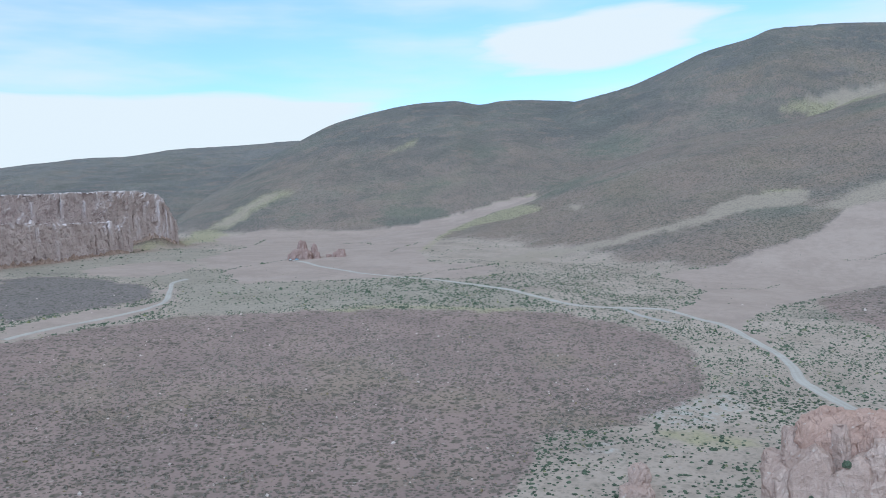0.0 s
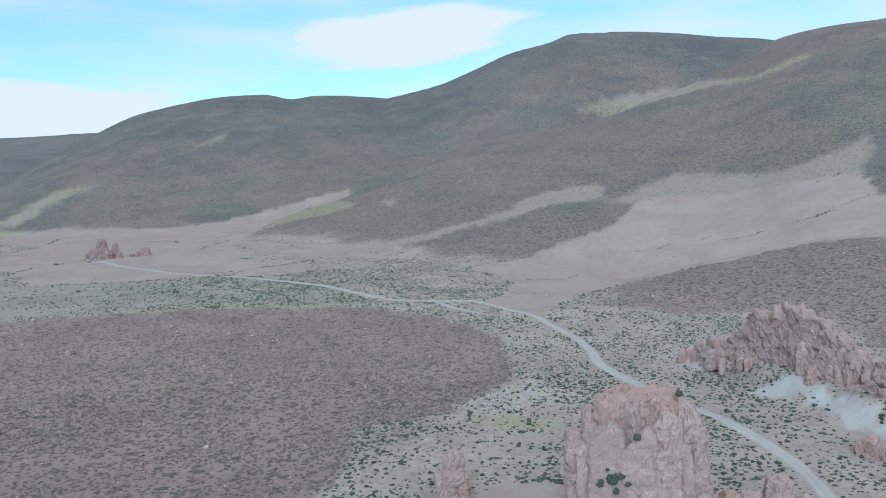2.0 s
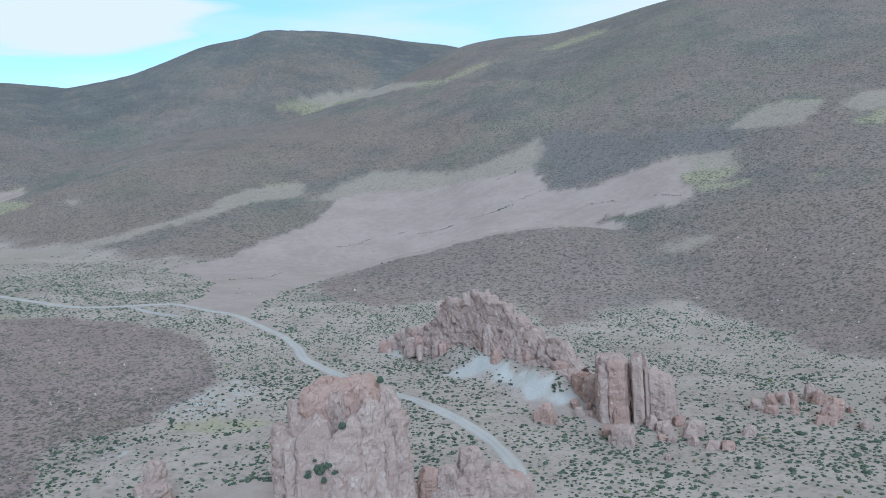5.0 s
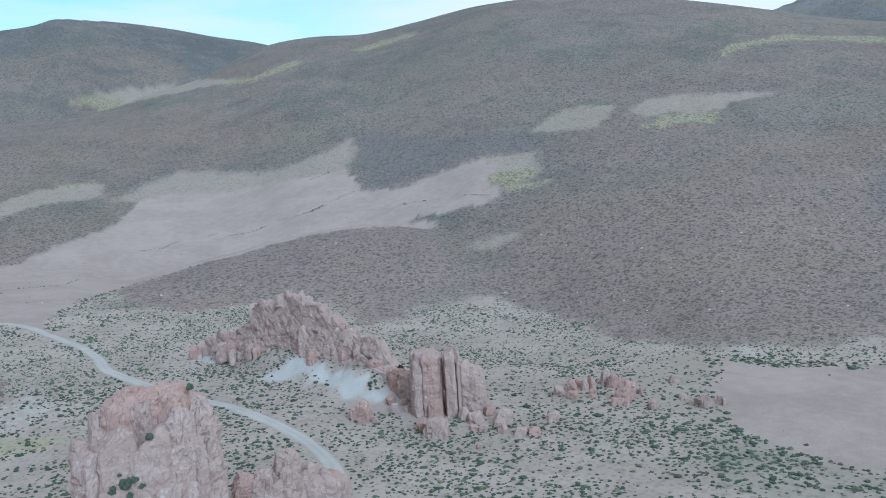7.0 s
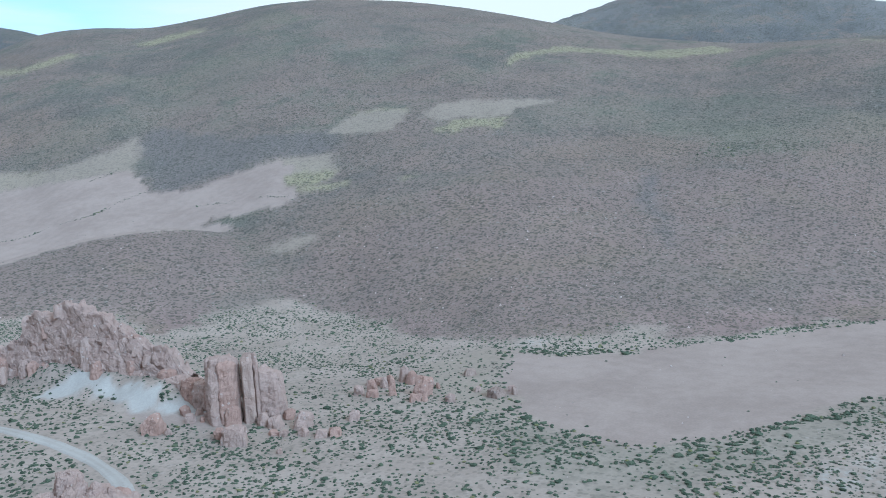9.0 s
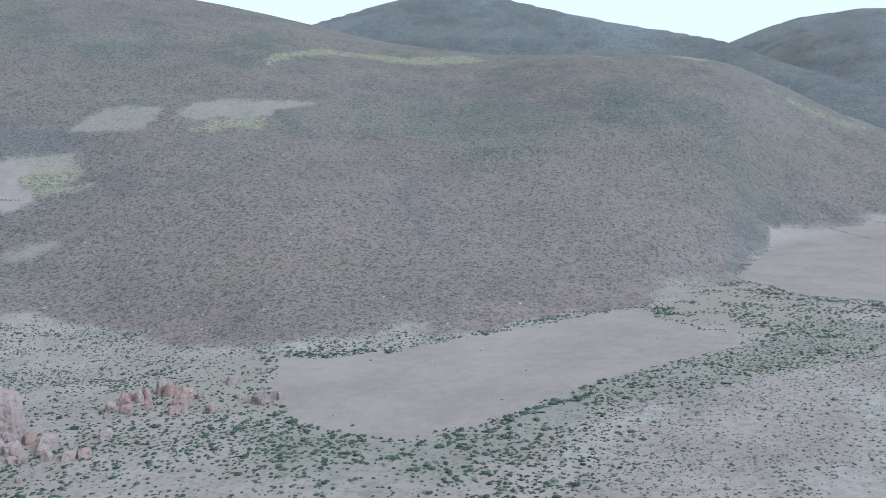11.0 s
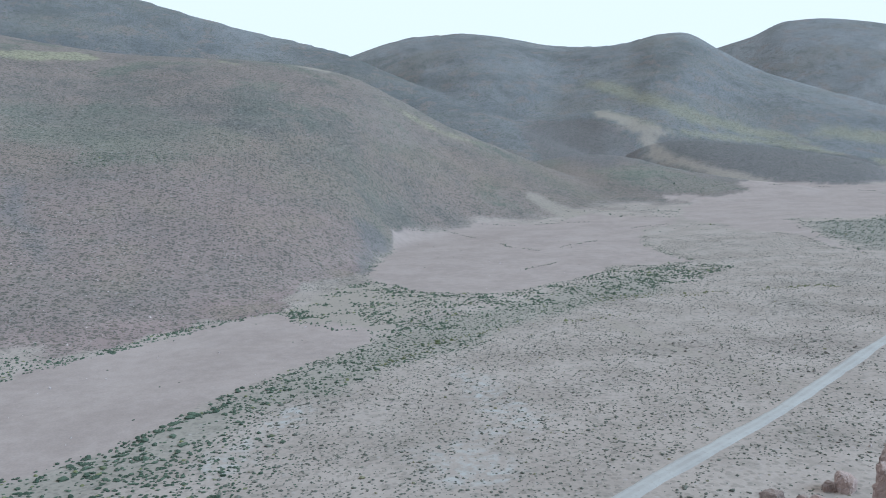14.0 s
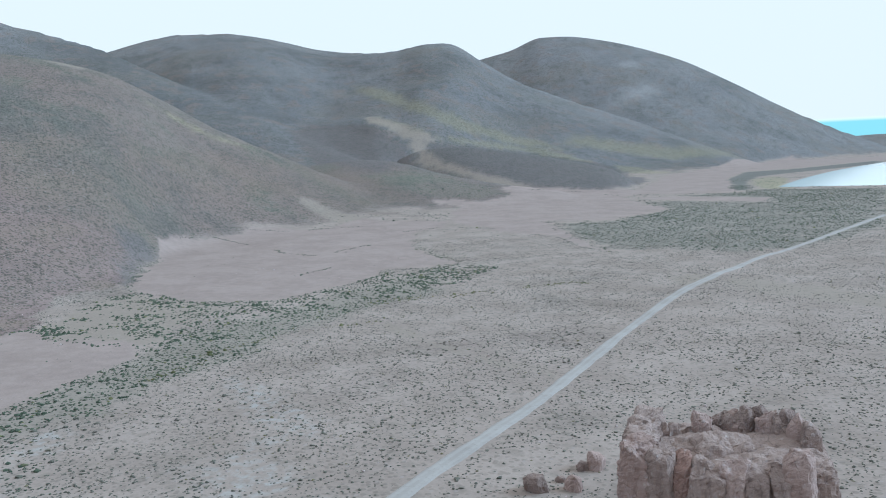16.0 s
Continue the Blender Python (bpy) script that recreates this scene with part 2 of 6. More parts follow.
def rock_material(name, light, mid_, dark, stain=0.5):
    g = Nodes(name)
    own = g.add("ShaderNodeObjectInfo").outputs["Random"]
    big, small, grain = g.noise(6, 5), g.noise(1.3, 5, 0.65), g.noise(0.25, 3)
    flute = g.noise(1.6, 4, 0.6, g.stretched((1.0, 1.0, 0.16)))
    bed = g.noise(2.4, 3, 0.5, g.stretched((0.2, 0.2, 1.0)))
    color = g.mix(g.step(big, 0.3, 0.7), mid_, light)
    color = g.mix(g.calc("MULTIPLY", own, 0.35), color, dark)
    color = g.mix(g.calc("MULTIPLY", g.step(flute, 0.52, 0.75), stain), color, dark)
    color = g.mix(g.calc("MULTIPLY", g.step(bed, 0.58, 0.7), 0.35), color, dark)
    color = g.mix(g.calc("MULTIPLY", g.step(small, 0.6, 0.78), 0.55), color, tuple(min(0.62, c * 1.5) for c in light))
    color = g.mix(g.calc("MULTIPLY", g.step(small, 0.36, 0.22), 0.7), color, tuple(c * 0.45 for c in dark))
    color = g.mix(g.calc("MULTIPLY", g.step(grain, 0.55, 0.8), 0.3), color, (0.52, 0.44, 0.4))
    warp = g.add("ShaderNodeVectorMath")
    warp.operation = "MULTIPLY_ADD"
    g.put(g.add("ShaderNodeTexNoise").outputs["Color"], warp.inputs[0])
    warp.inputs[1].default_value = (0.9, 0.9, 0.9)
    g.put(g.stretched((1.0, 1.0, 0.55)), warp.inputs[2])
    lines = []
    for size in (2.6, 0.9):
        v = g.cells(size, warp.outputs[0])
        v.feature = "DISTANCE_TO_EDGE"
        lines.append(g.step(v.outputs["Distance"], 0.045, 0.0))
    crack = g.calc("MAXIMUM", g.calc("MULTIPLY", lines[0], 0.32), g.calc("MULTIPLY", lines[1], 0.12))
    crack = g.calc("MULTIPLY", crack, g.step(big, 0.42, 0.62))
    color = g.mix(crack, color, tuple(c * 0.5 for c in dark))
    fleck = g.cells(1.1)
    bright = g.calc("MULTIPLY", g.step(fleck.outputs["Distance"], 0.42, 0.3), g.step(fleck.outputs["Color"], 0.74, 0.8))
    color = g.mix(g.calc("MULTIPLY", bright, g.calc("MULTIPLY", g.step(small, 0.4, 0.6), 0.5)), color, (0.56, 0.49, 0.45))
    height_ = g.calc("ADD", g.calc("MULTIPLY", small, 1.3), g.calc("ADD", flute, g.calc("MULTIPLY", grain, 0.5)))
    height_ = g.calc("SUBTRACT", height_, g.calc("MULTIPLY", crack, 0.8))
    return g.finish(color, height_, 0.5, 0.75)


def leaf_material(name, a, b, c):
    g = Nodes(name)
    own = g.add("ShaderNodeNewGeometry").outputs["Random Per Island"]
    grain = g.noise(0.35, 3)
    color = g.mix(g.step(own, 0.1, 0.9), a, b)
    color = g.mix(g.step(own, 0.95, 0.98), color, c)
    color = g.mix(g.calc("MULTIPLY", g.step(grain, 0.45, 0.75), 0.5), color, tuple(v * 1.7 for v in b))
    return g.finish(color, grain, 0.15, 0.8)


def road_material(name, a, b):
    g = Nodes(name)
    side = g.attr("across")
    mid_, small = g.noise(9, 4), g.noise(0.9, 4)
    color = g.mix(g.step(mid_, 0.3, 0.7), a, b)
    # two wheel tracks, swept pale
    rut = g.step(g.calc("ABSOLUTE", g.calc("SUBTRACT", g.calc("ABSOLUTE", side), 0.42)), 0.3, 0.08)
    color = g.mix(g.calc("MULTIPLY", rut, 0.4), color, tuple(min(0.6, v * 1.1) for v in b))
    color = g.mix(g.calc("MULTIPLY", g.step(small, 0.5, 0.75), 0.35), color, tuple(v * 0.75 for v in a))
    return g.finish(color, small, 0.08, 0.5)


def water_material():
    g = Nodes("water", 0.1)
    g.bsdf.inputs["Specular IOR Level"].default_value = 0.35
    ripple = g.noise(6.0, 3, 0.5, g.stretched((1.0, 1.0, 1.0)))
    return g.finish((0.72, 0.84, 0.83), ripple, 0.03, 0.15)


def paint(name, color, rough=0.4, metal=0.0):
    g = Nodes(name, rough)
    g.bsdf.inputs["Metallic"].default_value = metal
    g.bsdf.inputs["Specular IOR Level"].default_value = 0.5
    dust = g.noise(0.6, 3)
    return g.finish(g.mix(g.calc("MULTIPLY", g.step(dust, 0.45, 0.75), 0.3), color, (0.4, 0.36, 0.32)))


GROUND = ground_material()
ROCK = rock_material("rock", (0.475, 0.36, 0.31), (0.4, 0.29, 0.244), (0.268, 0.18, 0.147))
RED_ROCK = rock_material("red_rock", (0.45, 0.308, 0.252), (0.366, 0.238, 0.19), (0.25, 0.156, 0.124))
CLIFF = rock_material("cliff", (0.56, 0.475, 0.468), (0.5, 0.422, 0.415), (0.41, 0.352, 0.352), 0.3)
GREY_ROCK = rock_material("grey_rock", (0.4, 0.308, 0.262), (0.31, 0.228, 0.188), (0.175, 0.125, 0.104), 0.85)
PALE_ROCK = rock_material("pale_rock", (0.58, 0.49, 0.45), (0.52, 0.43, 0.39), (0.4, 0.31, 0.275), 0.35)
SLAB_ROCK = rock_material("slab_rock", (0.46, 0.345, 0.29), (0.4, 0.29, 0.24), (0.28, 0.19, 0.155), 0.35)
FAR_ROCK = rock_material("far_rock", (0.36, 0.255, 0.23), (0.29, 0.2, 0.175), (0.2, 0.135, 0.12))
SCRUB = leaf_material("scrub", (0.05, 0.064, 0.043), (0.094, 0.11, 0.074), (0.18, 0.17, 0.085))
GREEN_SCRUB = leaf_material("green_scrub", (0.056, 0.07, 0.047), (0.1, 0.116, 0.078), (0.18, 0.175, 0.08))
LOW_SCRUB = leaf_material("low_scrub", (0.12, 0.104, 0.088), (0.19, 0.16, 0.135), (0.19, 0.155, 0.09))
ROAD_DUST = road_material("road_dust", (0.345, 0.308, 0.277), (0.405, 0.366, 0.332))
TRACK_DUST = road_material("track_dust", (0.31, 0.285, 0.265), (0.37, 0.34, 0.315))
GOLD_SCRUB = leaf_material("gold_scrub", (0.1, 0.105, 0.05), (0.17, 0.16, 0.08), (0.24, 0.2, 0.09))
WATER = water_material()
PALE_SCRUB = leaf_material("pale_scrub", (0.095, 0.092, 0.072), (0.155, 0.145, 0.115), (0.2, 0.175, 0.1))
DUST = rock_material("dust", (0.48, 0.425, 0.38), (0.43, 0.38, 0.335), (0.35, 0.3, 0.26), 0.2)
MARSH_SCRUB = leaf_material("marsh_scrub", (0.098, 0.104, 0.08), (0.15, 0.154, 0.12), (0.19, 0.18, 0.11))

# ---- terrain shape ----
EYE = 65.0          # the camera's height over the valley floor


def knots(x, table):
    """A smooth curve through rows of (x, value), flat past both ends."""
    p = np.array(sorted(table), float)
    xs, ys = p[:, 0], p[:, 1]
    slope = np.gradient(ys, xs)
    d = np.diff(ys) / np.diff(xs)
    for i in range(1, len(xs) - 1):
        if d[i - 1] * d[i] <= 0:
            slope[i] = 0
    slope[0] = slope[-1] = 0
    x = np.clip(x, xs[0], xs[-1])
    i = np.clip(np.searchsorted(xs, x) - 1, 0, len(xs) - 2)
    h = xs[i + 1] - xs[i]
    u = (x - xs[i]) / h
    return ((2 * u**3 - 3 * u**2 + 1) * ys[i] + (u**3 - 2 * u**2 + u) * h * slope[i]
            + (-2 * u**3 + 3 * u**2) * ys[i + 1] + (u**3 - u**2) * h * slope[i + 1])


def smooth(a, b, x):
    u = np.clip((x - a) / (b - a), 0, 1)
    return u * u * (3 - 2 * u)


def lattice(ix, iy, seed):
    n = (ix.astype(np.int64) * 374761393 + iy.astype(np.int64) * 668265263 + seed * 974634777) & 0x7FFFFFFF
    n = ((n ^ (n >> 13)) * 1274126177) & 0x7FFFFFFF
    return ((n ^ (n >> 16)) & 0xFFFF) / 65535.0


def value_noise(x, y, seed=0):
    ix, iy = np.floor(x), np.floor(y)
    fx, fy = x - ix, y - iy
    fx, fy = fx * fx * (3 - 2 * fx), fy * fy * (3 - 2 * fy)
    a, b = lattice(ix, iy, seed), lattice(ix + 1, iy, seed)
    c, d = lattice(ix, iy + 1, seed), lattice(ix + 1, iy + 1, seed)
    return a + (b - a) * fx + (c - a) * fy + (a - b - c + d) * fx * fy


def fbm(x, y, size, octaves=4, seed=0):
    total, gain = 0.0, 1.0
    for k in range(octaves):
        total = total + gain * (value_noise(x / size * 2**k, y / size * 2**k, seed + k) - 0.5)
        gain *= 0.5
    return total


# Each range of hills: compass angle (degrees, left of +y), crest's rise seen from the valley's middle (degrees),
# distance of its foot and of its crest (metres).
HILLS = [
    # far plateau up the valley
    [(70, 4.0, 1500, 3000), (40, 4.4, 1500, 3000), (28.1, 4.85, 1500, 3000), (23.4, 5.48, 1500, 3100), (20.7, 5.59, 1500, 3100),
     (18.6, 5.91, 1500, 3200), (14.6, 6.23, 1500, 3300), (9.7, 6.57, 1600, 3400), (5.0, 6.32, 1700, 3400), (-2.9, 4.65, 1800, 3400), (-11.8, -0.17, 1800, 3400)],
    # plateau over the cliffs
    [(80, 2.8, 930, 1060), (36, 2.9, 930, 1060), (28.2, 2.87, 940, 1060), (21.9, 3.01, 950, 1060), (19.5, 2.83, 960, 1060), (18.8, 2.04, 970, 1060), (18.1, 0.66, 980, 1060), (16.3, -2.50, 1000, 1060)],
    # long brown hill
    [(21.8, -2.05, 1280, 1450), (18.2, 1.35, 1200, 1500), (16.6, 2.55, 1180, 1600), (14.7, 3.71, 1150, 1700), (11.7, 5.57, 1120, 1850), (9.7, 6.62, 1120, 1900), (7.8, 7.53, 1120, 1950), (5.5, 8.22, 1120, 2000),
     (1.9, 8.93, 1100, 2050), (-0.8, 9.07, 1060, 2050), (-2.7, 8.76, 1020, 2100), (-4.3, 8.96, 1000, 2150), (-8.6, 8.65, 960, 2250),
     (-12.7, 7.97, 950, 2250), (-21.7, 4.92, 950, 2250), (-31.6, 0.09, 1000, 2250)],
    # high dark hill
    [(6.0, -0.42, 1150, 2000), (-1.9, 5.13, 1150, 2000), (-8.6, 8.55, 1150, 2000), (-10.8, 9.00, 1150, 2000), (-13.1, 9.56, 1150, 1950), (-16.1, 10.69, 1150, 1950), (-17.5, 11.26, 1150, 1950), (-20.6, 11.95, 1150, 1950),
     (-22.0, 12.37, 1150, 1950), (-25.0, 12.26, 1200, 2000), (-28.1, 11.96, 1250, 2000), (-31.2, 11.43, 1250, 2000), (-34.9, 10.79, 1250, 2000),
     (-41.5, 7.63, 1250, 2000), (-51.4, 1.23, 1250, 2000)],
    # broad slope behind the rocks, with its long spurs
    [(13.9, -4.46, 900, 1000), (4.4, 0.09, 860, 1050), (-0.7, 0.89, 800, 1080), (-6.7, 2.63, 720, 1120), (-9.2, 3.65, 670, 1160), (-16.9, 5.85, 580, 1250), (-22.4, 6.47, 560, 1300), (-24.8, 6.95, 560, 1330), (-27.1, 7.78, 560, 1380),
     (-30.3, 8.71, 550, 1440), (-33.1, 10.03, 530, 1500), (-35.2, 10.79, 500, 1500), (-37.4, 11.16, 480, 1480), (-42.0, 11.31, 450, 1450), (-45.2, 11.88, 430, 1420),
     (-48.8, 12.54, 400, 1400), (-52.5, 12.80, 375, 1400), (-55.8, 12.66, 350, 1380), (-60.0, 12.16, 325, 1350), (-64.6, 11.27, 300, 1300),
     (-68.1, 10.34, 295, 1250), (-71.4, 9.43, 295, 1200), (-75.4, 8.60, 300, 1150), (-79.7, 7.87, 315, 1080), (-85.1, 7.49, 350, 1020), (-90.6, 7.09, 405, 1000), (-93.7, 6.57, 455, 1000),
     (-95.8, 5.96, 500, 1000), (-98.3, 4.64, 600, 1020), (-102.0, 2.41, 700, 1030), (-105.8, 0.58, 760, 1050), (-109.5, -1.14, 810, 1070), (-114.9, -3.29, 860, 1080), (-120.0, -5.73, 900, 1100)],
    # peak at the back
    [(-51.4, 1.23, 1600, 2500), (-60.3, 7.19, 1600, 2500), (-68.0, 10.39, 1600, 2500), (-69.9, 10.86, 1600, 2550), (-72.2, 11.40, 1600, 2600), (-76.2, 11.97, 1600, 2600), (-81.1, 11.41, 1600, 2600),
     (-84.1, 10.52, 1600, 2550), (-88.6, 9.22, 1600, 2500), (-92.4, 8.23, 1550, 2450), (-95.6, 7.28, 1500, 2350), (-98.1, 6.08, 1450, 2250), (-100.7, 4.91, 1400, 2150), (-105.3, 3.17, 1300, 2000), (-108.0, 1.55, 1250, 1850),
     (-111.2, 0.03, 1200, 1700), (-114.8, -1.51, 1200, 1600), (-119.9, -3.75, 1200, 1500)],
    # blue-grey hills
    [(-77.1, 0.16, 1500, 2900), (-89.1, 5.22, 1500, 2900), (-95.6, 7.23, 1500, 2900), (-98.0, 7.92, 1500, 2900), (-100.8, 8.38, 1450, 2850), (-104.0, 8.33, 1400, 2800), (-107.1, 7.68, 1400, 2800), (-108.9, 7.22, 1400, 2800),
     (-112.4, 6.88, 1400, 2700), (-114.2, 6.96, 1450, 2650), (-116.5, 7.36, 1500, 2600), (-118.1, 7.26, 1550, 2600), (-119.9, 6.16, 1600, 2600),
     (-121.8, 4.95, 1650, 2600), (-125.6, 3.32, 1700, 2550), (-129.3, 1.99, 1800, 2500), (-134.7, -0.24, 1900, 2450), (-137.6, -1.36, 2000, 2400), (-142.6, -2.90, 2000, 2400)],
    # round mountain by the lake
    [(-106.9, 0.87, 2200, 3200), (-114.8, 4.74, 2200, 3200), (-119.9, 6.16, 2200, 3200), (-121.9, 6.63, 2200, 3200), (-124.2, 7.40, 2200, 3200), (-126.1, 7.36, 2200, 3200), (-129.0, 6.80, 2200, 3200),
     (-133.0, 5.45, 2250, 3200), (-136.4, 3.70, 2350, 3200), (-139.2, 2.11, 2550, 3200), (-141.5, 0.93, 2700, 3250), (-143.0, 0.22, 2850, 3300), (-145.0, -0.54, 3000, 3350),
     (-148.5, -1.76, 3100, 3400)],
    # talus under the cliffs
    [(25, -1.6, 800, 880), (22.5, -0.3, 850, 930), (21.3, 0.15, 880, 950), (20.1, 0.6, 900, 985), (19, 0.95, 920, 1000), (18, 1.1, 950, 1030), (17, 0.3, 980, 1050), (15.5, -1.8, 1000, 1060)],
    # low shore beyond the lake
    [(-137, -0.4, 3700, 4500), (-141, -0.15, 3700, 4500), (-143.5, 0.0, 3700, 4500), (-147, 0.03, 3700, 4500), (-152, 0.03, 3700, 4500), (-160, 0.03, 3700, 4500), (-168, 0.0, 3700, 4500)],
    # low dark rise on the plain
    [(-107.5, -4.6, 1350, 1600), (-110.5, -2.9, 1350, 1600), (-113.0, -1.2, 1320, 1560), (-114.7, -0.1, 1280, 1530), (-116.2, 0.34, 1250, 1520), (-117.9, 0.45, 1200, 1500), (-121.8, -0.03, 1150, 1450), (-125.7, -0.79, 1150, 1400), (-128.9, -1.57, 1180, 1380), (-131.1, -2.68, 1220, 1350), (-133.8, -3.60, 1260, 1350)],
    # sandy fan before the dark rise
    [(-103, -2.5, 880, 1230), (-108, -0.6, 880, 1250), (-112, -0.25, 890, 1250), (-114.5, -0.55, 900, 1230), (-117, -1.3, 920, 1200), (-120, -2.0, 950, 1180), (-124.5, -2.75, 1000, 1150), (-130, -3.4, 1050, 1140)],
    # brown rise behind the rocks
    [(-13.9, -7.10, 430, 520), (-23.3, -4.80, 400, 520), (-26.6, -3.96, 390, 530), (-31.6, -2.98, 385, 540), (-37.1, -1.98, 380, 550), (-40.9, -1.75, 375, 550), (-43.2, -1.98, 370, 550), (-45.5, -2.42, 365, 550), (-49.4, -4.01, 360, 530), (-57.7, -6.80, 350, 500)],
]


def height(x, y, split=False):
    """The ground's height over the valley floor (arrays)."""
    r = np.hypot(x, y) + 1e-6
    az = np.degrees(np.arctan2(-x, y))
    up = smooth(-62, 4, az) * (1 - smooth(120, 175, az))
    flat = knots(r, [(0, 0), (170, 0.5), (260, 8), (400, 26), (600, 42), (800, 54), (950, 58.5), (1300, 76), (2200, 110), (4900, 200)]) * up
    flat = flat + fbm(x, y, 140, 4, 3) * 3.0 * smooth(60, 260, r) + fbm(x, y, 22, 3, 9) * 0.5
    shore = -139.8 - (r - 1300) * 0.0058
    lake = smooth(1195, 1235, r) * smooth(shore + 0.25, shore - 0.5, az) * (1 - smooth(3250, 3400, r))
    lake = np.where(az > 150, smooth(1195, 1235, r) * (1 - smooth(3250, 3400, r)), lake)
    plain = smooth(-126, -136, az) * smooth(800, 1150, r)
    flat = flat * (1 - plain) + 1.0 * plain
    z = flat
    wob = fbm(x, y, 420, 5, 21)
    fine = fbm(x, y, 70, 4, 31)
    folds = 0.2 - np.abs(fbm(x + wob * 120, y, 380, 4, 43))
    for n, rows in enumerate(HILLS):
        a = [row[0] for row in rows]
        inside = smooth(min(a) - 3, min(a) + 5, az) * (1 - smooth(max(a) - 5, max(a) + 3, az))
        rise = knots(az, [(row[0], row[1]) for row in rows])
        foot = knots(az, [(row[0], row[2]) for row in rows])
        crest = knots(az, [(row[0], row[3]) for row in rows])
        top = EYE + crest * np.tan(np.radians(rise))
        u = (r - foot) / (crest - foot)
        s = np.clip(u, 0, 1)
        s = 0.55 * s + 0.45 * s * s * (3 - 2 * s)
        long_ = np.clip((crest - foot) / 1000, 0.2, 1.2)
        far_hill = n in (0, 3, 5, 6, 7)
        bump = (wob * 46 + fine * 9 + folds * (42 if far_hill else 20)) * np.clip(u * 1.3, 0, 1) * np.clip(1.1 - u, 0, 1) * long_
        hill = flat + (top - flat) * s + bump - np.clip(r - crest, 0, None) * 0.3 - np.clip(-u, 0, 1) * 60
        hill = flat - 40 + (hill - flat + 40) * inside
        k = 5.0
        d = np.clip(0.5 + 0.5 * (hill - z) / k, 0, 1)
        z = z + (hill - z) * d + k * d * (1 - d)
    if split:
        return z - flat
    # apron of dust banked against the rock wall
    ax, ay, bx, by = 178.0, 258.0, 172.0, 200.0
    u = np.clip(((x - ax) * (bx - ax) + (y - ay) * (by - ay)) / ((bx - ax) ** 2 + (by - ay) ** 2), 0, 1)
    z = z + 7.0 * smooth(20, 2, np.hypot(x - ax - u * (bx - ax), y - ay - u * (by - ay)) + fbm(x, y, 12, 3, 47) * 6)
    return z * (1 - lake) - 3.0 * lake

# ---- ground cover, in metres ----
AREAS = []


def area(kind, feather, outline):
    AREAS.append((kind, feather, np.array(outline, float)))


# plain below the long hill
area("sand", 4, [(-207, 690), (-214, 805), (-222, 933), (-239, 1099), (-274, 1140), (-258, 1153), (-225, 1145), (-161, 1141), (-115, 1146), (-68, 1154), (-29, 1174), (11, 1179), (61, 1190), (99, 1205), (133, 1215), (116, 1031), (98, 1023), (67, 1040), (38, 1016), (9, 949), (-10, 858), (-23, 730), (-15, 650), (1, 614), (18, 619), (38, 605), (30, 548), (4, 533), (-26, 552), (-37, 542), (-55, 535), (-84, 535), (-107, 538), (-130, 526), (-148, 570), (-163, 610), (-185, 645)])
# long sand wash across the slope
area("wash", 3, [(37, 591), (56, 624), (79, 670), (99, 685), (123, 685), (146, 681), (171, 687), (195, 690), (219, 690), (248, 705), (272, 706), (310, 715), (332, 742), (326, 763), (287, 757), (266, 755), (223, 718), (201, 709), (150, 702), (103, 711), (75, 723), (51, 667), (35, 620)])
# grass on the wash
area("yellow", 4, [(285, 752), (301, 766), (326, 763), (324, 742), (299, 736)])
# dry grass along the plain
area("yellow", 4, [(-69, 1047), (-21, 1156), (11, 1174), (61, 1188), (99, 1205), (134, 1222), (118, 1046), (91, 1067), (111, 926), (72, 930), (41, 937), (8, 908), (-10, 829), (-21, 718), (-30, 757), (-10, 908), (24, 1016), (67, 1032), (43, 1163), (-18, 1010)])
# bare patch by the stream
area("sand", 3, [(-265, 596), (-260, 644), (-233, 682), (-203, 661), (-191, 630), (-193, 577), (-204, 552), (-224, 555), (-244, 566)])
# stream bed
area("sand", 2.5, [(-204, 375), (-192, 405), (-180, 429), (-163, 448), (-157, 463), (-172, 513), (-169, 512), (-149, 449), (-150, 428), (-163, 401), (-175, 369), (-190, 349)])
# bare spot by the track
area("sand", 3, [(-178, 496), (-170, 501), (-162, 475), (-170, 478)])
# dark mound across the stream
area("dark", 3, [(-292, 539), (-277, 554), (-251, 555), (-216, 535), (-191, 517), (-177, 494), (-170, 469), (-173, 451), (-187, 426), (-202, 403), (-211, 388)])
# mound across the stream
area("brown", 3, [(-292, 539), (-277, 554), (-251, 555), (-216, 535), (-191, 517), (-177, 494), (-170, 469), (-173, 451), (-187, 426), (-202, 403), (-211, 388)])
# stream meadow
area("yellow", 6, [(-333, 864), (-324, 881), (-312, 934), (-362, 1184), (-338, 1191), (-297, 1138), (-281, 1034), (-314, 1050), (-310, 948), (-313, 865)])
# grass bank
area("yellow", 8, [(-342, 1205), (-330, 1250), (-317, 1304), (-291, 1353), (-260, 1374), (-246, 1359), (-274, 1315), (-296, 1258), (-297, 1228), (-311, 1181)])
# tan bank
area("wash", 8, [(-338, 1208), (-325, 1248), (-311, 1297), (-289, 1343), (-265, 1364), (-277, 1329), (-299, 1272), (-303, 1225), (-313, 1189)])
# bare ground below the bank
area("sand", 4, [(-308, 1132), (-261, 1130), (-239, 1099), (-224, 942), (-266, 1004), (-300, 1075)])
